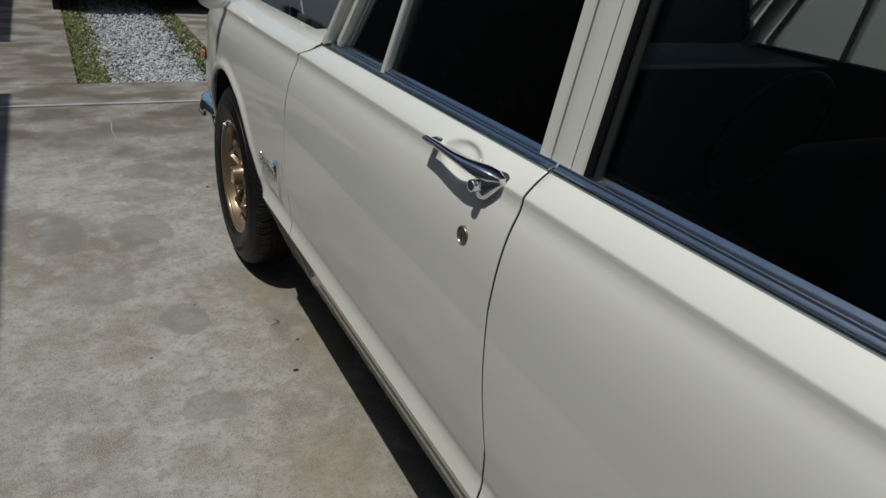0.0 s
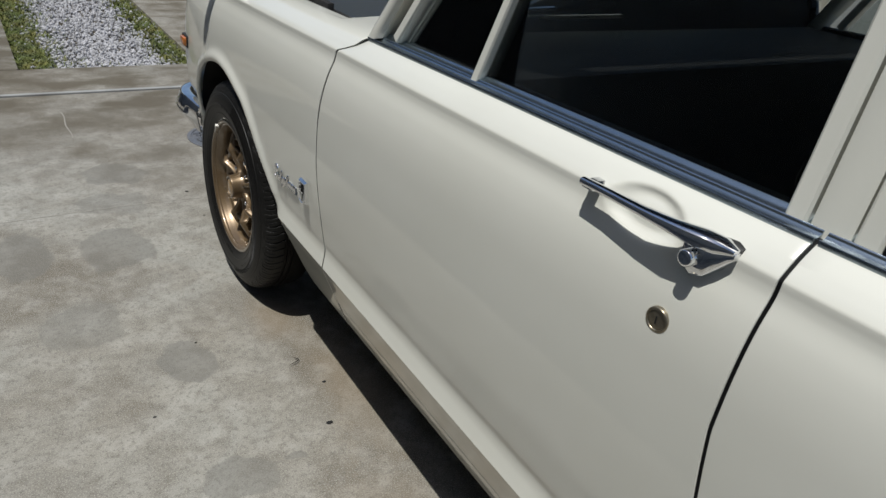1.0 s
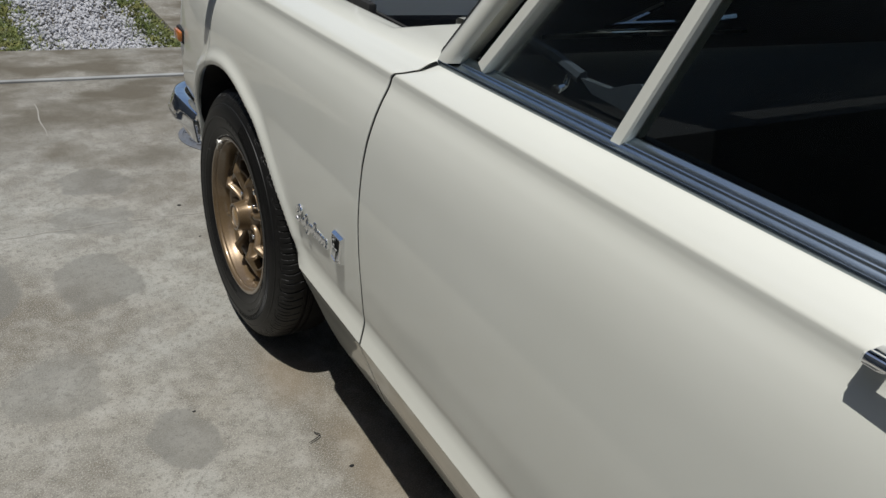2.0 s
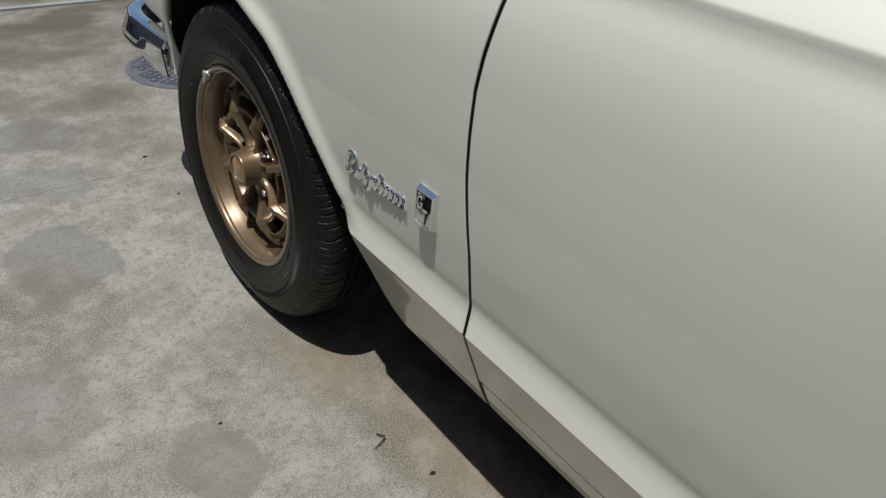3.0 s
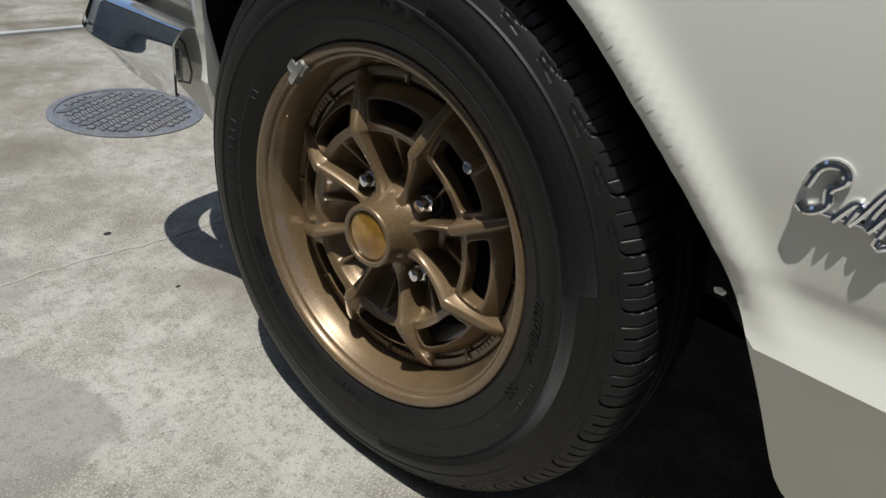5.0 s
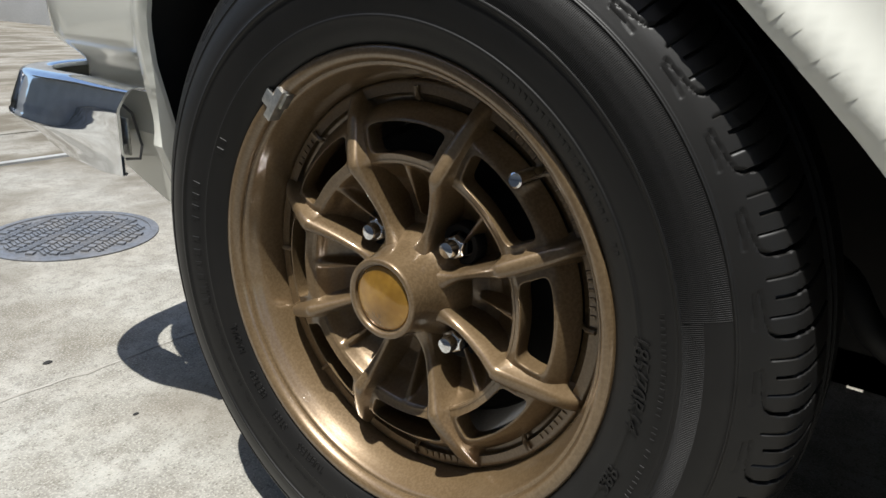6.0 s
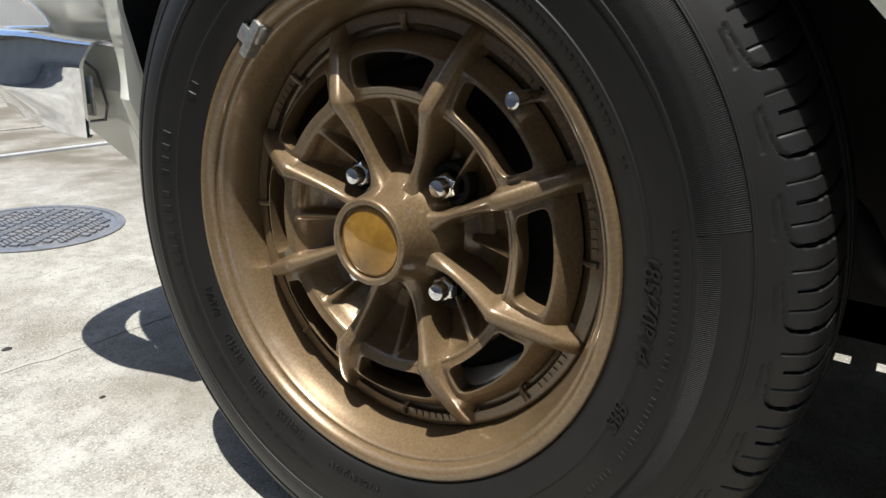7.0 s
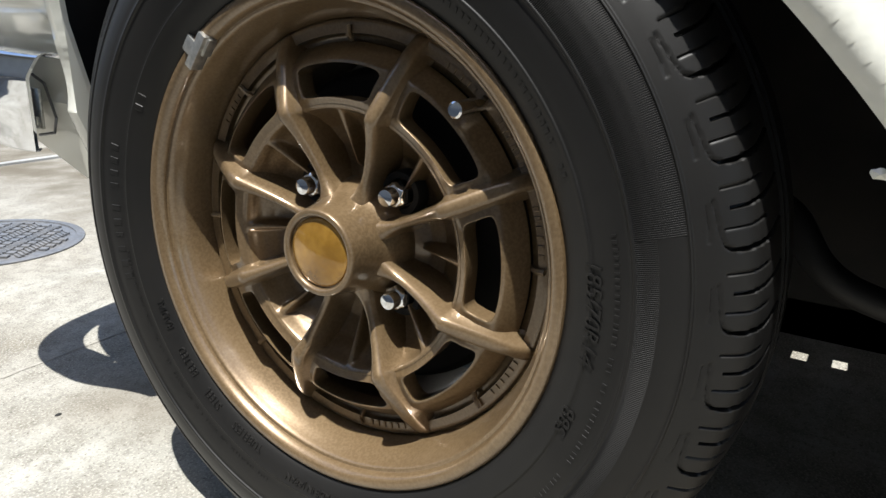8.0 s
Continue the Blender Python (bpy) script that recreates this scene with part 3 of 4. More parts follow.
part("rocker_cover", mesh_of(*joined(box(MID + 0.06, MID + 0.26, -0.34, 0.32, 0.655, 0.72, 0.02), *[box(MID + 0.08, MID + 0.24, y, y + 0.012, 0.715, 0.728, 0.003) for y in np.arange(-0.30, 0.28, 0.05)])), SILVER, block, "ribbed alloy rocker cover")
for k in range(4):
    y = -0.30 + 0.05 * k
    part("ignition_lead", mesh_of(*tube(curve([(MID + 0.02, y, 0.60), (MID - 0.10, y, 0.76), (0.50, y * 0.5 - 0.16, 0.74), (0.40, -0.34 + 0.02 * k, 0.68)], 5), 0.0045, 8)), RED, block, "red ignition lead")
part("fluid_bottle", mesh_of(*box(0.19, 0.27, -0.43, -0.33, 0.52, 0.74, 0.02)), BLACK, car)
for y in (-0.400, -0.378):
    part("bottle_strap", mesh_of(*box(0.186, 0.276, y, y + 0.010, 0.735, 0.745, 0.002)), SILVER, car)
part("cowl", mesh_of(*grid(np.array([[(x, y, 0.900 + rise(y) + 0.012 * math.sin(math.pi * (x - 0.238) / (2 * MID - 0.476)) - drop) for x in np.linspace(0.238, 2 * MID - 0.238, 20)] for y, drop in ((-0.690, 0.06), (-0.684, 0.0), (-0.60, 0.0), (-0.52, 0.0), (BAY_BACK - 0.006, 0.0), (BAY_BACK, 0.004), (BAY_BACK, 0.06))]), flip=True)), PAINT, car)
part("nose_panel", mesh_of(*box(0.12, 2 * MID - 0.12, 0.595, 0.648, 0.36, 0.852, 0.02)), PAINT, car)
both("brake_hose", tube(curve([(0.235, -0.255, 0.345), (0.212, -0.292, 0.334), (0.200, -0.318, 0.302), (0.198, -0.346, 0.285), (0.198, -0.40, 0.276), (0.205, -0.47, 0.282), (0.24, -0.53, 0.30)], 6), 0.012, 12), SEAL)


# ---- glasshouse ----
def lean_x(z):
    """The side glass leans in towards the roof."""
    return 0.084 + 0.16 * (z - 0.93)


def bar(points, width, depth):
    """A flat frame bar along (y, z) points in the plane of the side glass."""
    pts = [np.array(p, float) for p in points]
    rows = []
    for i, p in enumerate(pts):
        way = pts[min(i + 1, len(pts) - 1)] - pts[max(i - 1, 0)]
        way /= np.linalg.norm(way)
        n = np.array([-way[1], way[0]]) * width / 2
        ring = []
        for s, d in ((-1, depth), (-1, 0.003), (-0.75, 0), (0.75, 0), (1, 0.003), (1, depth)):
            q = p + n * s
            ring.append((lean_x(q[1]) - 0.006 + d, q[0], q[1]))
        rows.append(ring)
    return grid(np.array(rows), close_v=True)


TOP = 1.33
both("front_door_frame", joined(bar([(-1.592, 0.90), (-1.592, TOP)], 0.024, 0.03), bar([(-1.603, TOP), (-1.06, TOP + 0.005)], 0.03, 0.03), bar([(-0.775, 0.905), (-1.045, TOP + 0.005)], 0.020, 0.03)), PAINT)
both("vent_divider", bar([(-1.033, 0.90), (-1.14, TOP)], 0.018, 0.03), PAINT)
both("rear_door_frame", joined(bar([(-1.6285, 0.90), (-1.6285, TOP)], 0.041, 0.03), bar([(-1.6645, 0.90), (-1.6645, TOP)], 0.026, 0.022), bar([(-1.61, TOP), (-2.34, TOP - 0.03)], 0.03, 0.03), bar([(-2.36, 0.9), (-2.34, TOP - 0.03)], 0.03, 0.03)), PAINT)
pillar, weather = [], []
for y, z, x in ((-0.668, 0.884, 0.070), (-0.674, 0.897, 0.072), (-0.694, 0.927, 0.077), (-0.975, TOP, 0.137), (-1.03, 1.37, 0.17)):
    ring = [(x + 0.004, y - 0.060, z + 0.012), (x - 0.005, y - 0.046, z + 0.008), (x - 0.007, y - 0.028, z + 0.003), (x - 0.001, y - 0.010, z), (x + 0.012, y + 0.003, z), (x + 0.024, y + 0.007, z), (x + 0.05, y + 0.004, z), (x + 0.05, y - 0.03, z)]
    pillar.append(curve(ring + ring[:1], 3)[:-1])
    weather.append((x + 0.024, y + 0.008, z + 0.004))
both("a_pillar", grid(curve_rows(np.array(pillar), 5), close_v=True, flip=True), PAINT)
both("windscreen_seal", tube(curve(weather, 5), 0.0085, 10, flat=0.7), SEAL)
both("window_seal", bar([(-1.6845, 0.89), (-1.6845, TOP)], 0.013, 0.02), VINYL)
both("glass_channel", tube([(lean_x(z) + 0.004, -1.697, z) for z in (0.89, 1.1, TOP)], 0.0065, 12), SEAL)
both("c_pillar", grid(np.array([[(lean_x(z) - 0.004, y0 + (y1 - y0) * t, z) for t in np.linspace(0, 1, 5)] for z, y0, y1 in [(0.90, -2.38, -3.05), (1.1, -2.38, -2.85), (1.33, -2.35, -2.6)]])), PAINT)
roof_rows = []
for y, drop in [(-1.03, 0.03), (-1.15, 0.008), (-1.5, 0), (-2.0, 0.0), (-2.4, 0.012), (-2.65, 0.05)]:
    roof_rows.append([(x, y, 1.395 - drop - 0.055 * abs((x - MID) / (MID - 0.14)) ** 4) for x in np.linspace(0.14, 2 * MID - 0.14, 28)])
part("roof", mesh_of(*grid(np.array(roof_rows), flip=True)), PAINT, car)


def pane(name, outline, right=True):
    ob = both(name, ([(lean_x(z) + 0.008, y, z) for y, z in outline] + [(lean_x(z) + 0.012, y, z) for y, z in outline],
                     [tuple(range(len(outline))), tuple(reversed(range(len(outline), 2 * len(outline))))]), GLASS, right=right, weld=0)
    return ob


pane("vent_window", [(-0.79, 0.90), (-1.03, 0.90), (-1.115, 1.31), (-1.06, 1.31)]).visible_shadow = False
pane("front_window", [(-1.04, 0.90), (-1.59, 0.90), (-1.59, TOP), (-1.14, TOP)])
pane("rear_window", [(-1.68, 0.90), (-2.36, 0.90), (-2.33, TOP - 0.02), (-1.68, TOP)])
screen = [(0.11, -0.69, 0.895), (2 * MID - 0.11, -0.69, 0.895), (2 * MID - 0.17, -1.00, 1.365), (0.17, -1.00, 1.365)]
part("windscreen", mesh_of(screen + [(x, y - 0.004, z - 0.004) for x, y, z in screen], [(0, 1, 2, 3), (7, 6, 5, 4)]), GLASS, car)
back = [(0.16, -2.62, 1.33), (2 * MID - 0.16, -2.62, 1.33), (2 * MID - 0.14, -3.02, 0.93), (0.14, -3.02, 0.93)]
part("rear_screen", mesh_of(back + [(x, y + 0.004, z - 0.004) for x, y, z in back], [(0, 1, 2, 3), (7, 6, 5, 4)]), GLASS, car)
part("boot_lid", mesh_of(*grid(np.array([[(x, y, 0.93 + 0.01 * math.sin(math.pi * (x - 0.05) / 1.4)) for x in np.linspace(0.03, 2 * MID - 0.03, 12)] for y in (-3.65, -3.3, -3.0)]), flip=True)), PAINT, car)
part("tail_panel", mesh_of(*box(0.10, 2 * MID - 0.10, -3.66, -3.62, 0.3, 0.93, 0.01)), PAINT, car)

# belt trim strips of the two doors
trim = curve([(0.0645, 0.876), (0.0628, 0.8838), (0.0628, 0.8838), (0.0632, 0.8862), (0.0648, 0.8862), (0.0648, 0.8862), (0.0668, 0.8845), (0.0740, 0.8880), (0.0760, 0.8912), (0.0760, 0.8912), (0.0776, 0.8922), (0.0790, 0.8908), (0.0790, 0.8908), (0.0850, 0.8932), (0.0890, 0.8968), (0.0890, 0.8968), (0.0910, 0.8978), (0.0922, 0.8966), (0.0925, 0.88)], 4)
for name, y0, y1 in (("front_belt_trim", -1.6245, -0.690), ("rear_belt_trim", -2.40, -1.6295)):
    rows = [[(x, y, z + 0.0028 + rise(y)) for x, z in trim] for y in np.linspace(y0, y1, 12)]
    v, q = grid(np.array(rows))
    m = len(trim)
    q += [tuple(range(m)), tuple(reversed(range(len(v) - m, len(v))))]
    both(name, (v, q), TRIM, "bright metal belt moulding")

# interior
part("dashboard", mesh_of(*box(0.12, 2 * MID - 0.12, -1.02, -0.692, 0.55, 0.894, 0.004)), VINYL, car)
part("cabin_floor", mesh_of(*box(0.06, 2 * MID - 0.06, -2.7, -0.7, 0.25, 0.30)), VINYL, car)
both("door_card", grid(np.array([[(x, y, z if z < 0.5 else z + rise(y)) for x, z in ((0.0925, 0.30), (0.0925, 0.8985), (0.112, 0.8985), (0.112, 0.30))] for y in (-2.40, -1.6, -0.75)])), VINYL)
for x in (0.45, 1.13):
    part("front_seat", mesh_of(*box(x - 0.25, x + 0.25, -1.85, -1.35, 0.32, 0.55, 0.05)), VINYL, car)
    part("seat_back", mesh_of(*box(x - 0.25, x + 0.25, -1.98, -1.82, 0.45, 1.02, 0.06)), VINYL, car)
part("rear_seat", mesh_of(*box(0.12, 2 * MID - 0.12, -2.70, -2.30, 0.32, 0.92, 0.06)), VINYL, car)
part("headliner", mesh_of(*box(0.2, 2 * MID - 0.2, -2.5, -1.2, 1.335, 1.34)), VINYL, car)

# ---- front left wheel: built round the x axis, its face towards -x ----
SPOKE_AT = 24.5


def polar(x, r, degrees):
    a = radians(degrees)
    return (x, -r * math.cos(a), r * math.sin(a))


def disc_x(r):
    """Depth of the wheel's disc behind the rim's lip."""
    return float(np.interp(r, (0.034, 0.042, 0.050, 0.060, 0.075, 0.090, 0.100, 0.1045, 0.112, 0.125, 0.138, 0.146, 0.150, 0.158), (0.028, 0.040, 0.0510, 0.0570, 0.0555, 0.0460, 0.0335, 0.0205, 0.0195, 0.0215, 0.0265, 0.033, 0.041, 0.046)))


def dish():
    """The hollow between hub and window ring, with a short gusset in each bay."""
    rs, steps = np.linspace(0.034, 0.107, 40), 8 * 64
    rows = []
    for i in range(steps):
        angle = i * 360 / steps
        bay = (angle - SPOKE_AT) % 45 - 22.5
        row = []
        for r in rs:
            x = disc_x(r)
            ridge = 0.0255 + (0.100 - r) / 0.047 * 0.0230
            across = abs(bay) * radians(1) * r
            x -= max(0.0, x - ridge) * math.exp(-((across / (0.0020 + 0.0016 * ease((r - 0.062) / 0.036))) ** 4)) * ease((r - 0.054) / 0.006)
            row.append(polar(x, r, angle))
        rows.append(row)
    return grid(np.array(rows), close_u=True)


def window_frame(k):
    """An eighth of the disc's outer band, round one round-cornered window with walls."""
    n = 72
    mid = SPOKE_AT + 22.5 + 45 * k
    rings = []
    for s in (0.0, 0.55, 0.82, 0.95, 1.0, 1.0, 1.0):
        ring = []
        for i in range(n):
            t = (i + 0.5) / n * 4
            side, u = int(t), t - int(t)
            e = [(-1 + 2 * u, -1), (1, -1 + 2 * u), (1 - 2 * u, 1), (-1, 1 - 2 * u)][side]
            outer = np.array([0.1275 + 0.0235 * e[1], e[0] * 22.5])
            a, b = e
            f = 1 / (abs(a) ** 7 + abs(b) ** 7) ** (1 / 7)
            inner = np.array([0.1245 + 0.0120 * b * f, a * f * (16.2 + 0.8 * b)])
            ring.append(outer * (1 - s) + inner * s)
        rings.append(ring)
    p = np.zeros((len(rings), n, 3))
    for j, ring in enumerate(rings):
        for i, (r, da) in enumerate(ring):
            back = (0, 0, -0.0004, -0.0012, -0.0008, 0.002, 0.016)[j]
            p[j, i] = polar(disc_x(r) + back, r, mid + da)
    return grid(p, close_v=True, flip=True)


def spoke(angle):
    """A raised rib from the hub to the rim, highest where it crosses the window ring."""
    line = curve([(0.018, 0.030), (0.0225, 0.046), (0.022, 0.062), (0.0145, 0.086), (0.0065, 0.103), (0.0060, 0.1075), (0.0095, 0.117), (0.019, 0.137), (0.027, 0.153), (0.036, 0.164), (0.042, 0.168)], 3)
    rows = []
    for x, r in line:
        deep = disc_x(min(r, 0.157)) + 0.004 - x
        wide = 0.75 + 0.40 * min(1, max(0, (r - 0.06) / 0.05)) + 0.75 * math.exp(-(((r - 0.034) / 0.013) ** 2))
        row = []
        for w, d in ((-0.0098, 1.0), (-0.0064, 0.60), (-0.0052, 0.25), (-0.0041, 0.075), (-0.0016, 0.0), (0.0016, 0.0), (0.0041, 0.075), (0.0052, 0.25), (0.0064, 0.60), (0.0098, 1.0)):
            a = radians(angle)
            y, z = -r * math.cos(a) + w * wide * math.sin(a), r * math.sin(a) + w * wide * math.cos(a)
            row.append((x + deep * d, y, z))
        rows.append(row)
    return grid(np.array(rows))


def lug_nut(angle):
    def ring(x, r, flats):
        return [(x, r * math.cos(a), r * math.sin(a)) for a in (np.arange(24) / 24 * math.tau)] if not flats else [(x, r / max(math.cos((a + math.pi / 6) % (math.pi / 3) - math.pi / 6), 0.1) * math.cos(a), r / max(math.cos((a + math.pi / 6) % (math.pi / 3) - math.pi / 6), 0.1) * math.sin(a)) for a in (np.arange(24) / 24 * math.tau)]
    rings = [ring(0.062, 0.0095, 0), ring(0.042, 0.0092, 1), ring(0.0345, 0.0090, 1), ring(0.0330, 0.0085, 0), ring(0.0325, 0.0072, 0), ring(0.0262, 0.0070, 0), ring(0.0242, 0.0062, 0), ring(0.0232, 0.0035, 0), ring(0.0230, 0.0001, 0)]
    v, q = grid(np.array(rings), close_v=True)
    _, y, z = polar(0, 0.0572, angle)
    return [(a, b + y, c + z) for a, b, c in v], q


TREAD_R = 0.3085
SIDE = curve([(0.010, 0.186), (0.000, 0.1940), (-0.0035, 0.1975), (-0.0075, 0.2040), (-0.0105, 0.2110), (-0.0118, 0.2135), (-0.0118, 0.2145), (-0.0112, 0.2155), (-0.0130, 0.222), (-0.0150, 0.232), (-0.0156, 0.2395), (-0.0168, 0.2405), (-0.0170, 0.242), (-0.0158, 0.2435),
              (-0.0150, 0.250), (-0.0127, 0.2590), (-0.0098, 0.2655), (-0.0078, 0.2692), (-0.0084, 0.2702), (-0.0076, 0.2712), (-0.0064, 0.2716), (-0.0055, 0.2735)], 3)


def side_x(r):
    return float(np.interp(r, SIDE[3:, 1], SIDE[3:, 0]))


def stroke(u, v, line):
    """Distances of the points (u, v) from a broken line."""
    best = np.full(u.shape, 9.0)
    for (a, b), (c, d) in zip(line, line[1:]):
        t = np.clip(((u - a) * (c - a) + (v - b) * (d - b)) / ((c - a) ** 2 + (d - b) ** 2), 0, 1)
        best = np.minimum(best, np.hypot(u - a - t * (c - a), v - b - t * (d - b)))
    return best


def tyre():
    """Sidewalls with ridges, and a tread of shoulder blocks: each is cut off by a hooked groove, and has a short slot and fine sipes."""
    pitches, per = 38, 50
    pitch = math.tau * 0.297 / pitches
    tread = curve([(-0.0055, 0.2735), (-0.0010, 0.2830), (0.0040, 0.2905), (0.0100, 0.2970), (0.0180, 0.3022), (0.0300, 0.3057), (0.0500, 0.3078), (0.0750, TREAD_R)], 9)[1:]
    across = np.concatenate([[0], np.cumsum(np.linalg.norm(np.diff(tread, axis=0), axis=1))])
    u, v = np.meshgrid(np.arange(per) / per * pitch, across, indexing="ij")
    cut = np.zeros(u.shape)
    for shift in (-pitch, 0.0, pitch):
        w = u + shift
        hook = stroke(w, v, [(0.036, 0.0095), (0.016, 0.0115), (0.0095, 0.0135), (0.0065, 0.0175), (0.0060, 0.028), (0.0080, 0.042), (0.0130, 0.056), (0.018, 0.068)])
        deep = 0.0014 + 0.0032 * np.clip((v - 0.0125) / 0.007, 0, 1)
        cut = np.maximum(cut, deep * np.clip(1 - (hook / (0.0010 + 0.0007 * np.clip((v - 0.012) / 0.012, 0, 1))) ** 2, 0, 1))
        slot = stroke(w, v, [(0.0300, 0.0190), (0.0300, 0.030), (0.0325, 0.042), (0.037, 0.056), (0.042, 0.068)])
        cut = np.maximum(cut, 0.0036 * np.clip(1 - (slot / 0.0013) ** 2, 0, 1))
        for at in (0.0185, 0.0415):
            sipe = stroke(w, v, [(at, 0.0145), (at, 0.030), (at + 0.003, 0.044)])
            cut = np.maximum(cut, 0.0016 * np.clip(1 - (sipe / 0.0009) ** 2, 0, 1))
        pocket = stroke(w, v, [(0.034, 0.0062), (0.012, 0.0052)])
        cut = np.maximum(cut, 0.0010 * np.clip(1 - (pocket / 0.0010) ** 2, 0, 1))
        ledge = stroke(w, v, [(0.0015, 0.0020), (0.0015, 0.0140)])
        cut -= 0.0006 * np.clip(1 - (ledge / 0.0009) ** 2, 0, 1)
    x, r = tread[:, 0], tread[:, 1]
    for groove in (0.052, 0.070):
        cut = np.maximum(cut, 0.007 * (np.abs(x - groove) < 0.004)[None, :])
    far = np.array([(0.150 - a, b) for a, b in tread[::-4]] + [(0.150 - a, b) for a, b in SIDE[::-3]])
    rows = np.concatenate([np.broadcast_to(SIDE, (per, *SIDE.shape)), np.stack([x + cut * 0.35, r - cut], -1), np.broadcast_to(far, (per, *far.shape))], axis=1)
    rows = np.tile(rows, (pitches, 1, 1))
    turn = (np.arange(pitches * per) / (pitches * per) * math.tau)[:, None]
    return grid(np.stack([rows[..., 0], -rows[..., 1] * np.cos(turn), rows[..., 1] * np.sin(turn)], -1), close_u=True)


def words_on_tyre(text, size, radius, middle, raised=0.0010, slant=0.0):
    """Raised lettering that runs clockwise round the sidewall, its top outwards."""
    data = bpy.data.curves.new("letters", "FONT")
    data.body, data.size, data.align_x, data.extrude, data.shear = text, size, "CENTER", 0.4, slant
    data.resolution_u = 3
    ob = bpy.data.objects.new("letters", data)
    me = bpy.data.meshes.new_from_object(ob)
    bpy.data.objects.remove(ob)
    for v in me.vertices:
        r = radius + v.co.y
        v.co = polar(side_x(r) - (raised if v.co.z > 0 else -0.001), r, middle - math.degrees(v.co.x / radius))
    return me


def bars_on_tyre(radius, height, start, end, step, fill=0.6, raised=0.0005):
    """Plain raised bars where the lettering is too small to read."""
    rng = random.Random(int(radius * 1e4) + int(start))
    pieces, angle = [], start
    while angle < end:
        wide = step * fill * rng.uniform(0.6, 1.2)
        if rng.random() < 0.86:
            p = np.array([[polar(side_x(radius + h) - (raised if mid else -0.0008), radius + h, angle + w) for w, mid in ((0, 0), (wide * 0.15, 1), (wide * 0.85, 1), (wide, 0))] for h in (0, height)])
            pieces.append(grid(p, flip=True))
        angle += step
    return joined(*pieces)


def serration(r0, r1, start, end, step):
    """Fine radial ridges."""
    pieces = []
    for a in np.arange(start, end, step):
        p = np.array([[polar(side_x(r) + back, r, a + w * step) for w, back in ((0, 0.0004), (0.3, -0.0003), (0.55, -0.0003), (0.85, 0.0004))] for r in np.linspace(r0, r1, 5)])
        pieces.append(grid(p, flip=True))
    return joined(*pieces)


def front_wheel():
    rim = curve([(0.008, 0.1915), (0.003, 0.1940), (-0.0005, 0.1945), (-0.0030, 0.1930), (-0.0038, 0.1895), (-0.0030, 0.1862), (-0.0005, 0.1838), (0.0030, 0.1822), (0.0050, 0.1818), (0.0050, 0.1818), (0.0060, 0.1795),
                 (0.0120, 0.1768), (0.0220, 0.1728), (0.0340, 0.1697), (0.0430, 0.1680), (0.0430, 0.1680), (0.0405, 0.1655), (0.0405, 0.1570), (0.0405, 0.1570), (0.0455, 0.1560), (0.0470, 0.1500), (0.0470, 0.1500), (0.060, 0.150), (0.150, 0.152)], 4)
    wheel = part("front_wheel", mesh_of(*lathe(rim, 192)), BRONZE, car, "bronze-painted eight-spoke alloy wheel")
    wheel.matrix_basis = pose(0, 0, 0.302)
    part("tyre", mesh_of(*tyre(), sharp=50), RUBBER, wheel, "black radial tyre with raised lettering")
    hub = curve([(0.060, 0.050), (0.046, 0.049), (0.034, 0.0445), (0.024, 0.0395), (0.012, 0.0365), (0.0, 0.0345), (-0.0055, 0.0338), (-0.0055, 0.0338), (-0.0075, 0.0328), (-0.0080, 0.0312), (-0.0078, 0.0295), (-0.0065, 0.0282), (-0.0065, 0.0282), (-0.0035, 0.0278), (-0.0035, 0.0278), (-0.003, 0.0)], 4)
    part("hub", mesh_of(*lathe(hub, 96)), BRONZE, wheel)
    part("centre_cap", mesh_of(*lathe(curve([(-0.0030, 0.0272), (-0.0048, 0.0262), (-0.0062, 0.022), (-0.0080, 0.012), (-0.0086, 0.0001)], 5), 64)), GOLD, wheel, "translucent gold centre cap")
    part("dish", mesh_of(*dish(), sharp=60), BRONZE, wheel)
    part("brake_drum", mesh_of(*lathe(curve([(0.075, 0.0001), (0.075, 0.126), (0.075, 0.126), (0.082, 0.132), (0.14, 0.134)], 3), 64)), BLACK, wheel)
    for k in range(8):
        part("window_frame", mesh_of(*window_frame(k), sharp=60), BRONZE, wheel)
        part("spoke", mesh_of(*spoke(SPOKE_AT + 45 * k), sharp=60), BRONZE, wheel)
    for k in range(4):
        part("lug_nut", mesh_of(*lug_nut(47 + 90 * k), sharp=30), CHROME, wheel, "chrome lug nut")
        part("nut_seat", mesh_of(*[[(a, b + polar(0, 0.0572, 47 + 90 * k)[1], c + polar(0, 0.0572, 47 + 90 * k)[2]) for a, b, c in vq] if i == 0 else vq for i, vq in enumerate(lathe([(0.062, 0.0180), (0.0450, 0.0175), (0.0435, 0.0165), (0.0438, 0.0120), (0.052, 0.0110)], 32))]), BLACK, wheel)
    # bars of cast lettering on the ledge of the disc
    for start, end in ((28, 42), (50, 62), (5, 18), (-38, -24), (-85, -72), (140, 152)):
        pieces = []
        for a in np.arange(start, end, 2.4):
            p = np.array([[polar(0.0405 - back, r, a + w) for w, back in ((0, -0.001), (0.25, 0.0013), (1.15, 0.0013), (1.4, -0.001))] for r in (0.1576, 0.1618)])
            pieces.append(grid(p, flip=True))
        tagged(part("cast_mark", mesh_of(*joined(*pieces)), BRONZE, wheel), kind="stuff")
    for k in range(8):
        a = SPOKE_AT + 22.5 + 45 * k
        part("ledge_rib", mesh_of(*tube([polar(0.046, 0.149, a), polar(0.039, 0.156, a), polar(0.038, 0.163, a)], 0.0022, 6)), BRONZE, wheel)
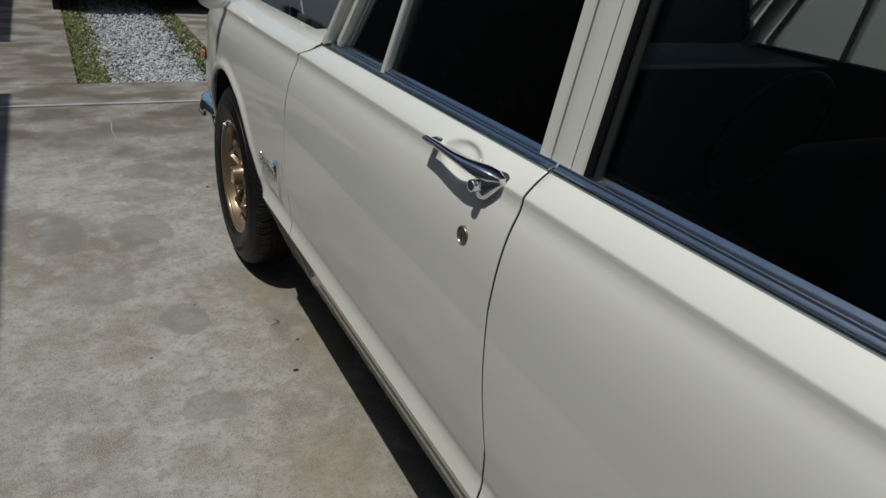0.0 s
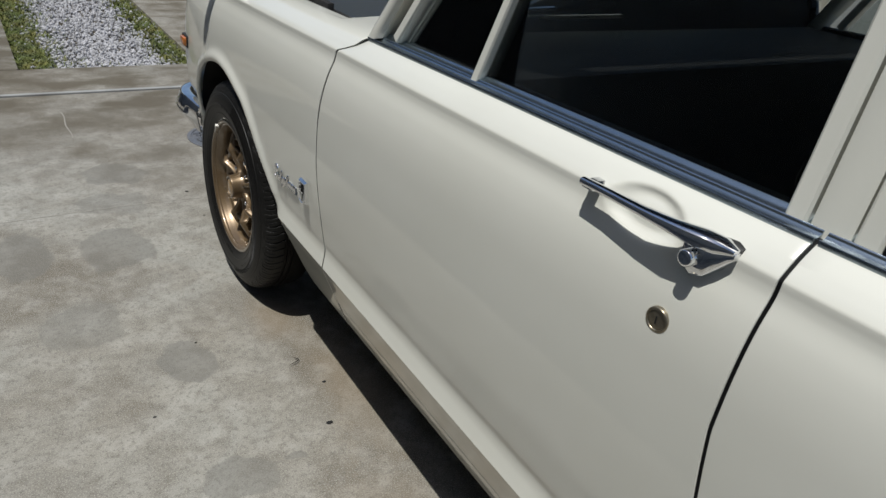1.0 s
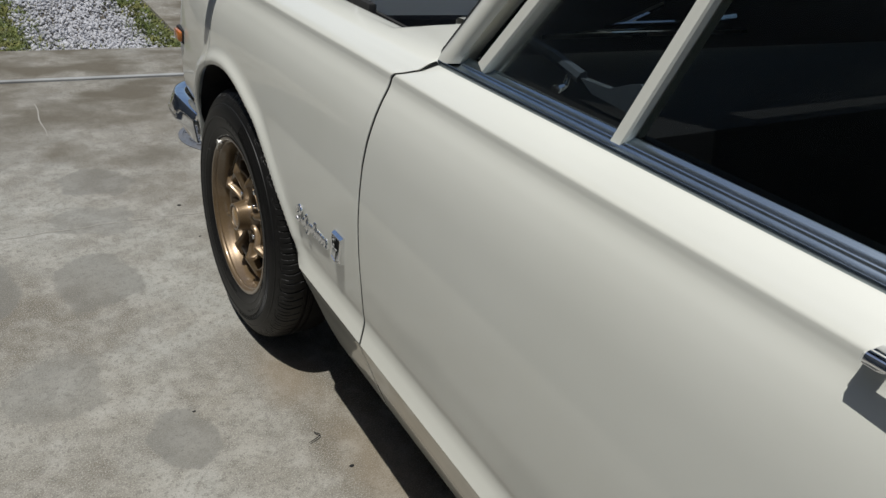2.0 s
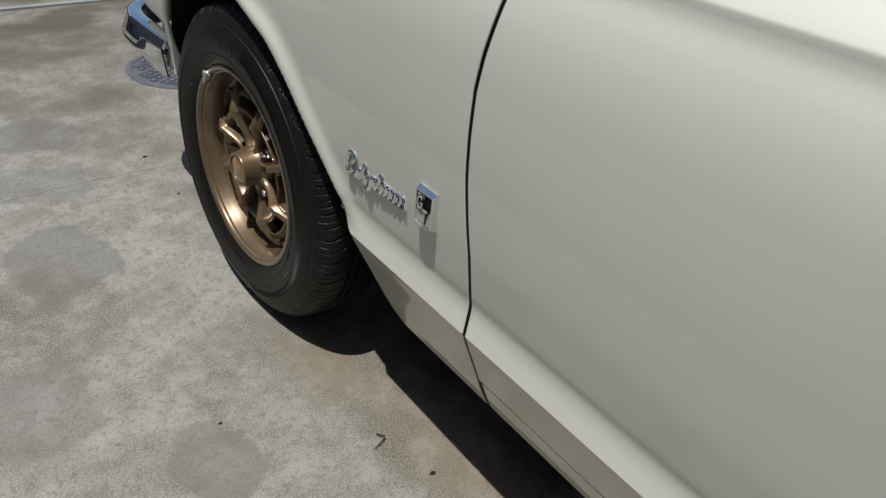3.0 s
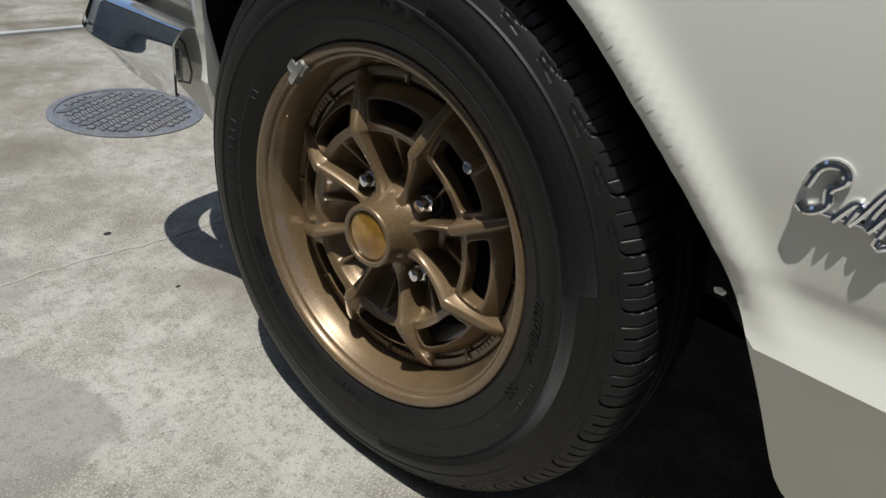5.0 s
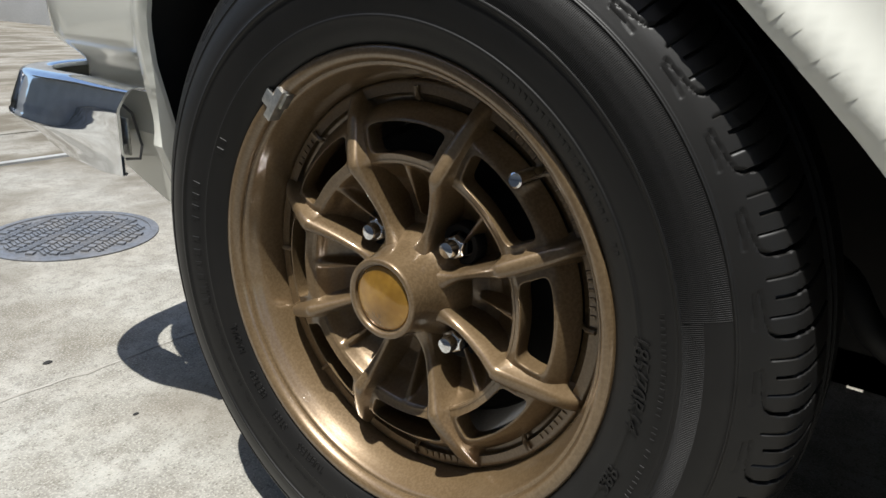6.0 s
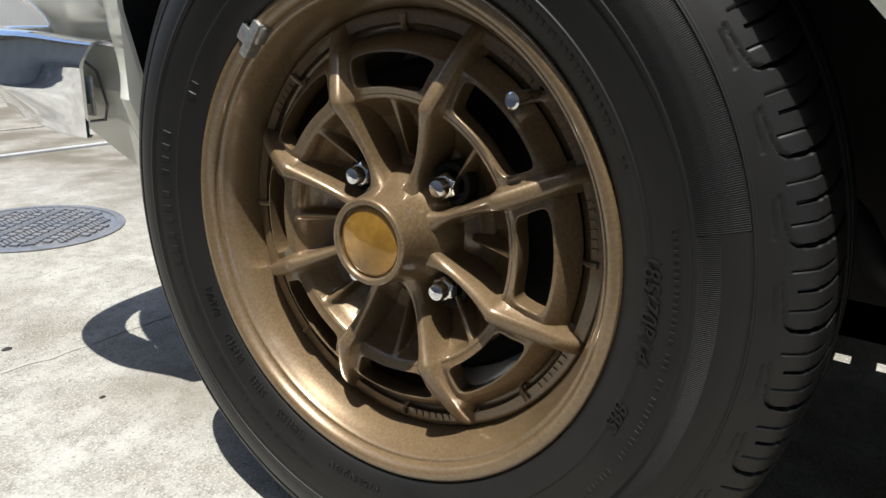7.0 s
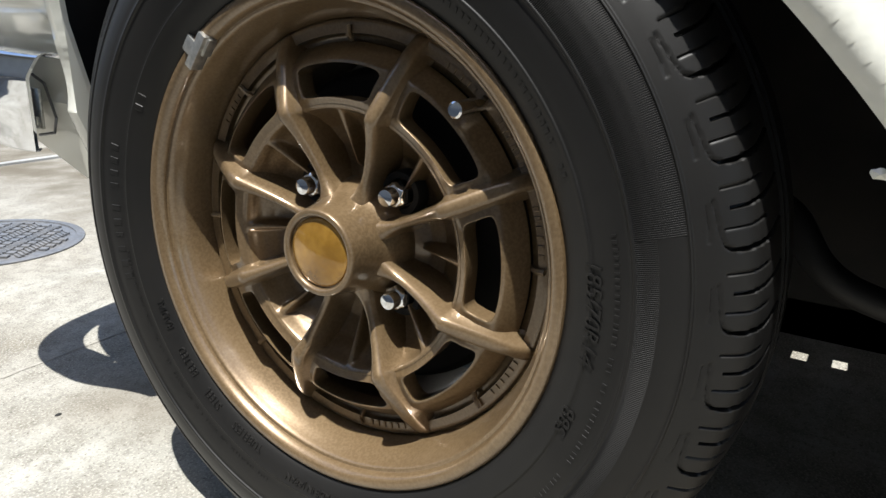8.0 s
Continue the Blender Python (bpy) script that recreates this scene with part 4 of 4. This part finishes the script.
    a = 46.5
    part("valve_stem", mesh_of(*joined(tube([polar(0.045, 0.158, a), polar(0.022, 0.157, a)], 0.0052, 14), tube([polar(0.0225, 0.157, a), polar(0.0215, 0.157, a), polar(0.004, 0.156, a), polar(0.0028, 0.156, a)], [0.0054, 0.0058, 0.0056, 0.0042], 16))), CHROME, wheel, "chrome valve cap")
    clip = []
    for y0, y1, x0, x1, z0, z1 in ((-0.0165, 0.0145, -0.0078, 0.0040, -0.0105, -0.0025), (-0.0060, 0.0070, -0.0064, -0.0036, -0.0030, 0.0065), (-0.0060, 0.0070, -0.0055, 0.0030, 0.0048, 0.0080), (-0.0155, 0.0000, -0.0040, 0.0040, -0.0128, -0.0095)):
        v, q = box(x0, x1, y0, y1, z0, z1, 0.0008)
        m = Matrix.Translation(polar(0.0, 0.189, 131)) @ Matrix.Rotation(radians(131 - 90), 4, "X").inverted() @ Matrix.Rotation(radians(-13), 4, "X")
        clip.append(([m @ Vector(c) for c in v], q))
    part("balance_weight", mesh_of(*joined(*clip)), ZINC, wheel, "dull zinc balance weight clipped to the rim")
    for text, size, radius, middle, slant in (("185/70R14", 0.0150, 0.2110, 1.5, 0.25), ("88S", 0.0140, 0.2110, -18.5, 0.25), ("TUBELESS", 0.0085, 0.2005, -114.5, 0.0), ("STEEL", 0.0085, 0.2005, -128, 0.0), ("BELTED", 0.0085, 0.2005, -139.5, 0.0), ("RADIAL", 0.0085, 0.2005, -153, 0.0), ("MADE IN JAPAN", 0.0075, 0.2050, -93, 0.0)):
        part("lettering", words_on_tyre(text, size, radius, middle, slant=slant), RUBBER, wheel)
    for radius, height, start, end, step in ((0.2055, 0.0035, 22, 62, 1.5), (0.2295, 0.0032, -60, 14, 1.1), (0.2225, 0.008, 165, 176, 3.0), (0.2225, 0.008, 179, 195, 3.2), (0.2060, 0.006, 148, 156, 2.6), (0.2200, 0.0022, -170, -105, 0.9), (0.232, 0.010, 78, 104, 5.2)):
        tagged(part("raised_band", mesh_of(*bars_on_tyre(radius, height, start, end, step)), RUBBER, wheel), kind="stuff")
    tagged(part("serration", mesh_of(*serration(0.2425, 0.2692, 13, 76, 0.27)), RUBBER, wheel), kind="stuff")
    tagged(part("serration", mesh_of(*serration(0.2425, 0.2545, -78, 13, 0.27)), RUBBER, wheel), kind="stuff")
    return wheel


wheel = front_wheel()


def plain_wheel(x, y, turn):
    """A wheel that hardly shows: the same make in fewer pieces."""
    rim = part("wheel", wheel.data, BRONZE, car, "bronze-painted eight-spoke alloy wheel", pose(x, y, 0.302, 0, 0, turn))
    part("tyre", mesh_of(*lathe(curve([(0.010, 0.186), (-0.0065, 0.204), (-0.016, 0.24), (-0.009, 0.27), (0.008, 0.2965), (0.034, 0.306), (0.116, 0.306), (0.142, 0.2965), (0.159, 0.27), (0.166, 0.24), (0.15, 0.2), (0.14, 0.186)], 3), 64)), RUBBER, rim)
    for o in [c for c in wheel.children if c.name.split(".")[0] in ("hub", "centre_cap", "dish", "window_frame", "spoke", "brake_drum")]:
        part(o.name.split(".")[0], o.data, BRONZE, rim)


plain_wheel(2 * MID, 0.0, 180)
plain_wheel(0.01, -2.64, 0)
plain_wheel(2 * MID - 0.01, -2.64, 180)

# ---- door handle, lock, badges ----
def blade(points, normal=(-1, 0, 0)):
    """A bar with its own half width and half height at each point."""
    rows = []
    pts = [np.array(p[:3], float) for p in points]
    for i, p in enumerate(points):
        ring = []
        for k in range(16):
            a = k / 16 * math.tau
            c, s = math.copysign(abs(math.cos(a)) ** 0.6, math.cos(a)), math.copysign(abs(math.sin(a)) ** 0.6, math.sin(a))
            ring.append((pts[i][0] + c * p[3], pts[i][1], pts[i][2] + s * p[4]))
        rows.append(ring)
    v, q = grid(np.array(rows), close_v=True)
    q += [tuple(range(16)), tuple(reversed(range(len(v) - 16, len(v))))]
    return v, q


handle = part("door_handle", mesh_of(*blade([(0.011, -1.366, 0.8780, 0.003, 0.002), (0.0100, -1.369, 0.8790, 0.006, 0.0045), (0.0085, -1.41, 0.8815, 0.0065, 0.0046), (0.0045, -1.47, 0.885, 0.008, 0.0050), (0.0060, -1.51, 0.8865, 0.011, 0.0068), (0.0145, -1.543, 0.886, 0.016, 0.0090), (0.0205, -1.562, 0.885, 0.014, 0.008), (0.027, -1.577, 0.883, 0.006, 0.003)])), CHROME, car, "chrome pull handle with a push button")
part("front_foot", mesh_of(*blade([(0.030, -1.364, 0.8720, 0.016, 0.004), (0.028, -1.367, 0.8735, 0.017, 0.0058), (0.028, -1.379, 0.8735, 0.017, 0.0058), (0.030, -1.382, 0.8720, 0.016, 0.004)])), CHROME, handle)
foot = [(0.036, -1.514, 0.862, 0.008, 0.010), (0.032, -1.522, 0.861, 0.016, 0.017), (0.030, -1.540, 0.860, 0.020, 0.0225), (0.030, -1.555, 0.865, 0.020, 0.020), (0.032, -1.567, 0.873, 0.017, 0.013), (0.034, -1.578, 0.879, 0.012, 0.004)]
part("rear_foot", mesh_of(*blade(foot)), CHROME, handle)
part("gasket", mesh_of(*blade([(x + 0.006, y, z, w * 0.75, h + 0.0035) for x, y, z, w, h in foot])), SEAL, handle)
v, q = lathe(curve([(0.02, 0.0095), (-0.006, 0.0095), (-0.006, 0.0095), (-0.008, 0.0085), (-0.009, 0.006), (-0.0092, 0.0001)], 3), 24)
part("push_button", mesh_of([(a + 0.006, b - 1.540, c + 0.8645) for a, b, c in v], q), CHROME, handle)
v, q = lathe(curve([(0.008, 0.0135), (-0.0010, 0.0135), (-0.0025, 0.0125), (-0.0030, 0.0105), (-0.0030, 0.0105), (-0.0018, 0.0100), (-0.0018, 0.0100), (-0.0022, 0.006), (-0.0022, 0.0001)], 3), 32)
lock = part("door_lock", mesh_of([(a + 0.0045, b * 1.14 - 1.5255, c * 1.14 + 0.7795) for a, b, c in v], q), BRASS, car, "round worn brass key lock")
part("key_slot", mesh_of(*box(0.0015, 0.0030, -1.5262, -1.5248, 0.7745, 0.7845)), SEAL, lock)

# the script badge becomes a plain chrome wave of slanted strokes on a base line
wave = []
for y, low, high in ((-0.405, 0.4955, 0.511), (-0.414, 0.4965, 0.5245), (-0.424, 0.4975, 0.512), (-0.434, 0.4885, 0.514), (-0.443, 0.4985, 0.515), (-0.4535, 0.4995, 0.5275), (-0.4635, 0.500, 0.5165), (-0.4735, 0.5005, 0.5175), (-0.4835, 0.501, 0.518), (-0.495, 0.5015, 0.5185), (-0.507, 0.5025, 0.5195)):
    tilt = (high - low) * 0.32
    wave += [(-0.0045, y + 0.0085, low - 0.0075), (-0.0055, y + 0.0050 - tilt, high - 0.0085), (-0.0055, y + 0.0025 - tilt, high - 0.0085)]
wave.append((-0.0045, -0.5130, 0.4960))
hook = [(-0.0050, -0.3755, 0.5040), (-0.0055, -0.3800, 0.5180), (-0.0058, -0.3900, 0.5215), (-0.0058, -0.3955, 0.5150), (-0.0058, -0.3890, 0.5060), (-0.0055, -0.3900, 0.4960), (-0.0052, -0.3810, 0.4890), (-0.0050, -0.3745, 0.4920)]
under = [(-0.0040, -0.3740 - k * 0.0232, 0.4895 + k * 0.0009) for k in range(7)]
part("script_badge", mesh_of(*joined(tube(curve(wave, 4), 0.0029, 8, ref=(1, 0, 0)), tube(curve(hook, 5), 0.0036, 10, ref=(1, 0, 0)), tube(under, 0.0019, 8))), CHROME, car, "small chrome badge of slanted wavy strokes")


def shield(x, w, h, tip):
    w *= 0.91
    return [(x + 0.031, -0.5615 + w, 0.526 + h), (x + 0.031, -0.5615 - w, 0.526 + h), (x + 0.031, -0.5615 - w, 0.526 - h), (x + 0.031, -0.5615, 0.526 - h - tip), (x + 0.031, -0.5615 + w, 0.526 - h)]


rings = [shield(-0.028, 0.0195, 0.0265, 0.005), shield(-0.0390, 0.0195, 0.0265, 0.005), shield(-0.0440, 0.0185, 0.0235, 0.005), shield(-0.0450, 0.0178, 0.0228, 0.0048), shield(-0.0450, 0.0166, 0.0215, 0.0045), shield(-0.0437, 0.0160, 0.0210, 0.0043)]
v, q = grid(np.array(rings), close_v=True, flip=True)
badge = part("shield_badge", mesh_of(v, q + [tuple(range(25, 30))], sharp=20), CHROME, car, "chrome shield badge with dark quarters")
field = shield(-0.0441, 0.0150, 0.0195, 0.004)
part("field", mesh_of(field + [(x + 0.001, y, z) for x, y, z in field], [(0, 1, 2, 3, 4), (9, 8, 7, 6, 5)]), SILVER, badge, "silver field")
part("dark_quarter", mesh_of(*box(-0.0140, -0.0130, -0.5748, -0.5618, 0.5270, 0.5452)), VINYL, badge, "black enamel quarter")
for text, y, z in (("G", -0.5552, 0.5245), ("T", -0.5668, 0.5090)):
    for grow, lift, mat, words in ((0.0013, 0.0147, VINYL, "black outline"), (0.0001, 0.0153, SILVER, "raised silver letter")):
        data = bpy.data.curves.new("letters", "FONT")
        data.body, data.size, data.align_x, data.extrude, data.offset = text, 0.0205, "CENTER", 0.0005, grow
        ob = bpy.data.objects.new("letters", data)
        me = bpy.data.meshes.new_from_object(ob)
        bpy.data.objects.remove(ob)
        for v in me.vertices:
            v.co = (-lift - v.co.z, y - v.co.x * 0.82, z + v.co.y * 1.3)
        part("lettering", me, mat, badge, words)

# ---- front end ----
def along(points):
    """A bumper swept round the nose: (x, z) measured outwards from its line."""
    profile = curve([(0.014, 0.4225), (0.012, 0.4270), (0.003, 0.4290), (-0.006, 0.4287), (-0.0125, 0.4268), (-0.0162, 0.4225), (-0.0222, 0.4080), (-0.0280, 0.3935), (-0.0322, 0.3815), (-0.0330, 0.3755), (-0.0305, 0.3695), (-0.0215, 0.3570), (-0.0095, 0.3420), (-0.0042, 0.3305), (-0.0025, 0.3268), (0.0005, 0.3300)], 4)
    rows = []
    for x, y, angle in points:
        a = radians(angle)
        fade = min(1.0, max(0.0, (0.54 - y) / 0.177))
        bulge = ease((y - 0.363) / 0.13)
        edge = lambda d, z: d * bulge + (1 - bulge) * max(d, -0.0285 + 0.26 * max(0.0, 0.4265 - z))
        low = float(np.interp(y, (0.40, 0.43, 0.487, 0.546, 0.608, 0.75), (0.3268, 0.330, 0.338, 0.349, 0.364, 0.372)))
        lift = lambda z: 0.388 - (0.388 - z) * (0.388 - low) / (0.388 - 0.3268) if z < 0.388 else z + 0.004 * ease((y - 0.363) / 0.12)
        outer = [(x + edge(d, z) * math.cos(a), y - d * math.sin(a) + 0.447 * (0.4265 - z) * fade, lift(z)) for d, z in profile]
        rows.append(outer + [(p + 0.0035 * math.cos(a), q - 0.0035 * math.sin(a), z) for p, q, z in reversed(outer)])
    v, q = grid(np.array(rows), close_v=True)
    m = len(rows[0])
    return v, q + [(k, k + 1, m - 2 - k, m - 1 - k) for k in range(m // 2 - 1)]


turn = curve([(0.0255, 0.363, 0), (0.0200, 0.41, 2), (0.0150, 0.46, 2), (0.0140, 0.51, 1), (0.0165, 0.55, 8), (0.0240, 0.582, 20), (0.038, 0.608, 38), (0.060, 0.629, 55), (0.095, 0.646, 70), (0.15, 0.658, 80), (0.25, 0.670, 84), (0.45, 0.687, 87), (MID, 0.694, 90)], 4)
rounding = [tuple(p) for p in turn]
left = along(rounding)
bumper = part("front_bumper", mesh_of(*joined(left, mirrored(left, MID)), weld=0.0002), CHROME, car, "chrome wrap-round bumper")
both("bumper_bracket", joined(tube([(0.024, 0.455, 0.376), (0.027, 0.440, 0.375), (0.038, 0.426, 0.374)], 0.0065, 12), box(0.0290, 0.0325, 0.400, 0.426, 0.350, 0.392, 0.0015), box(0.0255, 0.0295, 0.404, 0.413, 0.354, 0.363, 0.001)), ZINC, parent=bumper)
both("gasket", tube([(0.040, 0.426, 0.341), (0.040, 0.398, 0.346), (0.040, 0.392, 0.362), (0.040, 0.406, 0.396), (0.040, 0.426, 0.404)], 0.0016, 8), IRON, parent=bumper)
both("bumper_backing", box(0.018, 0.046, 0.500, 0.565, 0.370, 0.402, 0.004), BLACK, parent=bumper)
both("side_marker", joined(box(-0.006, 0.03, 0.440, 0.492, 0.603, 0.630, 0.006)), AMBER, "amber side marker lamp in a chrome rim")
both("marker_rim", joined(box(0.002, 0.03, 0.433, 0.499, 0.597, 0.636, 0.006)), SEAL)
for x in (0.22, 0.42, 2 * MID - 0.42, 2 * MID - 0.22):
    v, q = lathe(curve([(0.03, 0.085), (-0.005, 0.085), (-0.010, 0.078), (-0.016, 0.04), (-0.018, 0.0001)], 4), 40)
    part("headlamp", mesh_of([(x + b, 0.645 - a, 0.66 + c) for a, b, c in v], q), LAMP, car)
part("grille", mesh_of(*joined(*[box(0.52, 2 * MID - 0.52, 0.642, 0.657, z, z + 0.008) for z in np.arange(0.58, 0.75, 0.02)])), CHROME, car)
v, q = lathe(curve([(0.035, 0.004), (0.030, 0.030), (0.016, 0.047), (0.0, 0.052), (-0.010, 0.050), (-0.012, 0.046), (-0.012, 0.046), (-0.008, 0.0001)], 4), 40)
mirror_at = pose(-0.010, 0.200, 0.866, 0, 0, -90)
mirror = part("fender_mirror", mesh_of([mirror_at @ Vector((a, b, c * 0.92)) for a, b, c in v], q), PAINT, car, "cream round-backed wing mirror on a chrome stalk")
part("stalk", mesh_of(*tube([(0.062, 0.225, 0.862), (0.060, 0.225, 0.884), (0.036, 0.215, 0.890), (0.004, 0.205, 0.872)], [0.010, 0.006, 0.006, 0.006], 12)), CHROME, mirror)
part("stalk_foot", mesh_of(*tube([(0.064, 0.225, 0.852), (0.064, 0.225, 0.872), (0.063, 0.225, 0.878)], [0.017, 0.016, 0.008], 16)), SEAL, mirror)
part("wiper", mesh_of(*joined(tube([(0.16, -0.66, 0.905), (0.165, -0.67, 0.925), (0.45, -0.76, 0.955)], 0.006, 8), tube([(0.22, -0.715, 0.925), (0.66, -0.745, 0.935)], 0.007, 6))), CHROME, car)

# quarter light catch inside the vent glass
catch = part("vent_catch", mesh_of(*tube([(0.130, -0.785, 0.947), (0.134, -0.845, 0.940), (0.138, -0.900, 0.928)], [0.006, 0.008, 0.009], 8)), PLASTIC, car, "black lever with a chrome pivot")
fin = [(-0.905, 0.928), (-0.955, 0.931), (-0.985, 0.946), (-1.000, 0.951), (-1.009, 0.945), (-1.012, 0.925), (-1.006, 0.914), (-0.93, 0.916)]
part("grip", mesh_of([(0.134, y + 0.004, z) for y, z in fin] + [(0.146, y + 0.004, z) for y, z in fin], [tuple(range(8)), tuple(reversed(range(8, 16)))] + [(i, (i + 1) % 8, 8 + (i + 1) % 8, 8 + i) for i in range(8)], smooth=False), PLASTIC, catch)
part("pivot", mesh_of(*tube([(0.108, -0.888, 0.908), (0.125, -0.888, 0.914), (0.134, -0.880, 0.926)], [0.008, 0.005, 0.003], 10)), CHROME, catch)
ring = [(MID + 0.36 + 0.19 * math.cos(a), -1.12 - 0.19 * 0.35 * math.sin(a), 0.74 + 0.19 * 0.93 * math.sin(a)) for a in np.linspace(0, math.tau, 33)]
part("steering_wheel", mesh_of(*tube(ring, 0.010, 8)), VINYL, car)

# ---- small things on the ground ----
def crack(name, points, width):
    pts = curve(points, 8)
    rng = random.Random(2)
    rows = []
    for i, (x, y) in enumerate(pts):
        w = width * rng.uniform(0.5, 1.3)
        j = rng.uniform(-0.004, 0.004)
        rows.append([(x, y + j - w, 0.0008), (x + 0.0005, y + j, 0.0014), (x, y + j + w, 0.0008)])
    return mesh_of(*grid(np.array(rows), flip=False))


tagged(part("filled_crack", crack("a", [(-0.60, 0.60), (-0.345, 0.61), (-0.112, 0.612), (0.10, 0.598), (0.5, 0.60), (1.0, 0.61)], 0.0026), FILLER), "pale filled crack in the concrete slab", "crack", kind="structure")

tagged(part("filled_crack", mesh_of(*grid(np.array([[(-0.275 + 0.004 * math.sin(t * 9) - w, 1.72 - 0.36 * t, 0.0008 + h) for w, h in ((-0.0025, 0), (0.0, 0.0004), (0.0025, 0))] for t in np.linspace(0, 1, 14)]))), FILLER), "short pale filled crack in the concrete", "crack", kind="structure")


def twig(x, y, turn, length, label):
    path = [Vector((x, y, 0.003)) + Vector((math.cos(turn + 0.9 * math.sin(t * 4)) * length * t, math.sin(turn + 0.6 * t) * length * t, 0.002 + 0.002 * math.sin(t * 3))) for t in np.linspace(0, 1, 8)]
    return tagged(part("twig", mesh_of(*tube(path, [0.0012] * 7 + [0.0006], 6)), BLACK), label, "twig")


twig(0.010, -0.470, 4.5, 0.028, "small curled dark twig lying on the concrete")
for x, y, s in ((-0.005, -0.735, 0.006), (0.044, -0.589, 0.004), (0.026, 0.671, 0.005), (-0.20, -0.30, 0.003), (-0.36, -0.55, 0.003), (0.03, 0.45, 0.003)):
    v, q = lathe_up([(0.0001, 0.7 * s), (0.6 * s, 0.55 * s), (s, 0.2 * s), (0.8 * s, -0.1 * s)], 8)
    tagged(part("crumb", mesh_of([(x + a * 1.5, y + b, c) for a, b, c in v], q), BLACK), "small dark crumb of leaf on the concrete", "debris", "crumbs on the slab")

# a dark car parked beyond the gravel
far_car = tagged(new("parked_car"), "black car parked beyond the gravel bed", "car")
far_car.matrix_basis = pose(0.35, 5.0, 0, 0, 0, 0)
shape = curve([(0.0, 0.22), (-0.03, 0.26), (-0.06, 0.45), (-0.04, 0.62), (0.05, 0.80), (1.0, 0.95), (1.5, 1.4), (3.2, 1.42), (4.0, 0.95), (4.3, 0.9), (4.35, 0.3)], 4)
rows = []
for x in np.linspace(-0.88, 0.88, 22):
    t = abs(x) / 0.88
    rows.append([(x, y + 0.28 * t**6, 0.22 + (z - 0.22) * (1 - 0.25 * t**8)) for y, z in shape])
part("body", mesh_of(*grid(np.array(rows), flip=True)), DARK_CAR, far_car)
part("underside", mesh_of(*box(-0.84, 0.84, 0.05, 4.3, 0.15, 0.24, 0.02)), BLACK, far_car)
for x in (-0.72, 0.72):
    for y in (0.8, 3.5):
        v, q = lathe(curve([(-0.1, 0.15), (-0.1, 0.28), (-0.07, 0.315), (0.07, 0.315), (0.1, 0.28), (0.1, 0.15)], 2), 32)
        part("wheel", mesh_of([(x + a, y + b, 0.315 + c) for a, b, c in v], q), RUBBER, far_car)
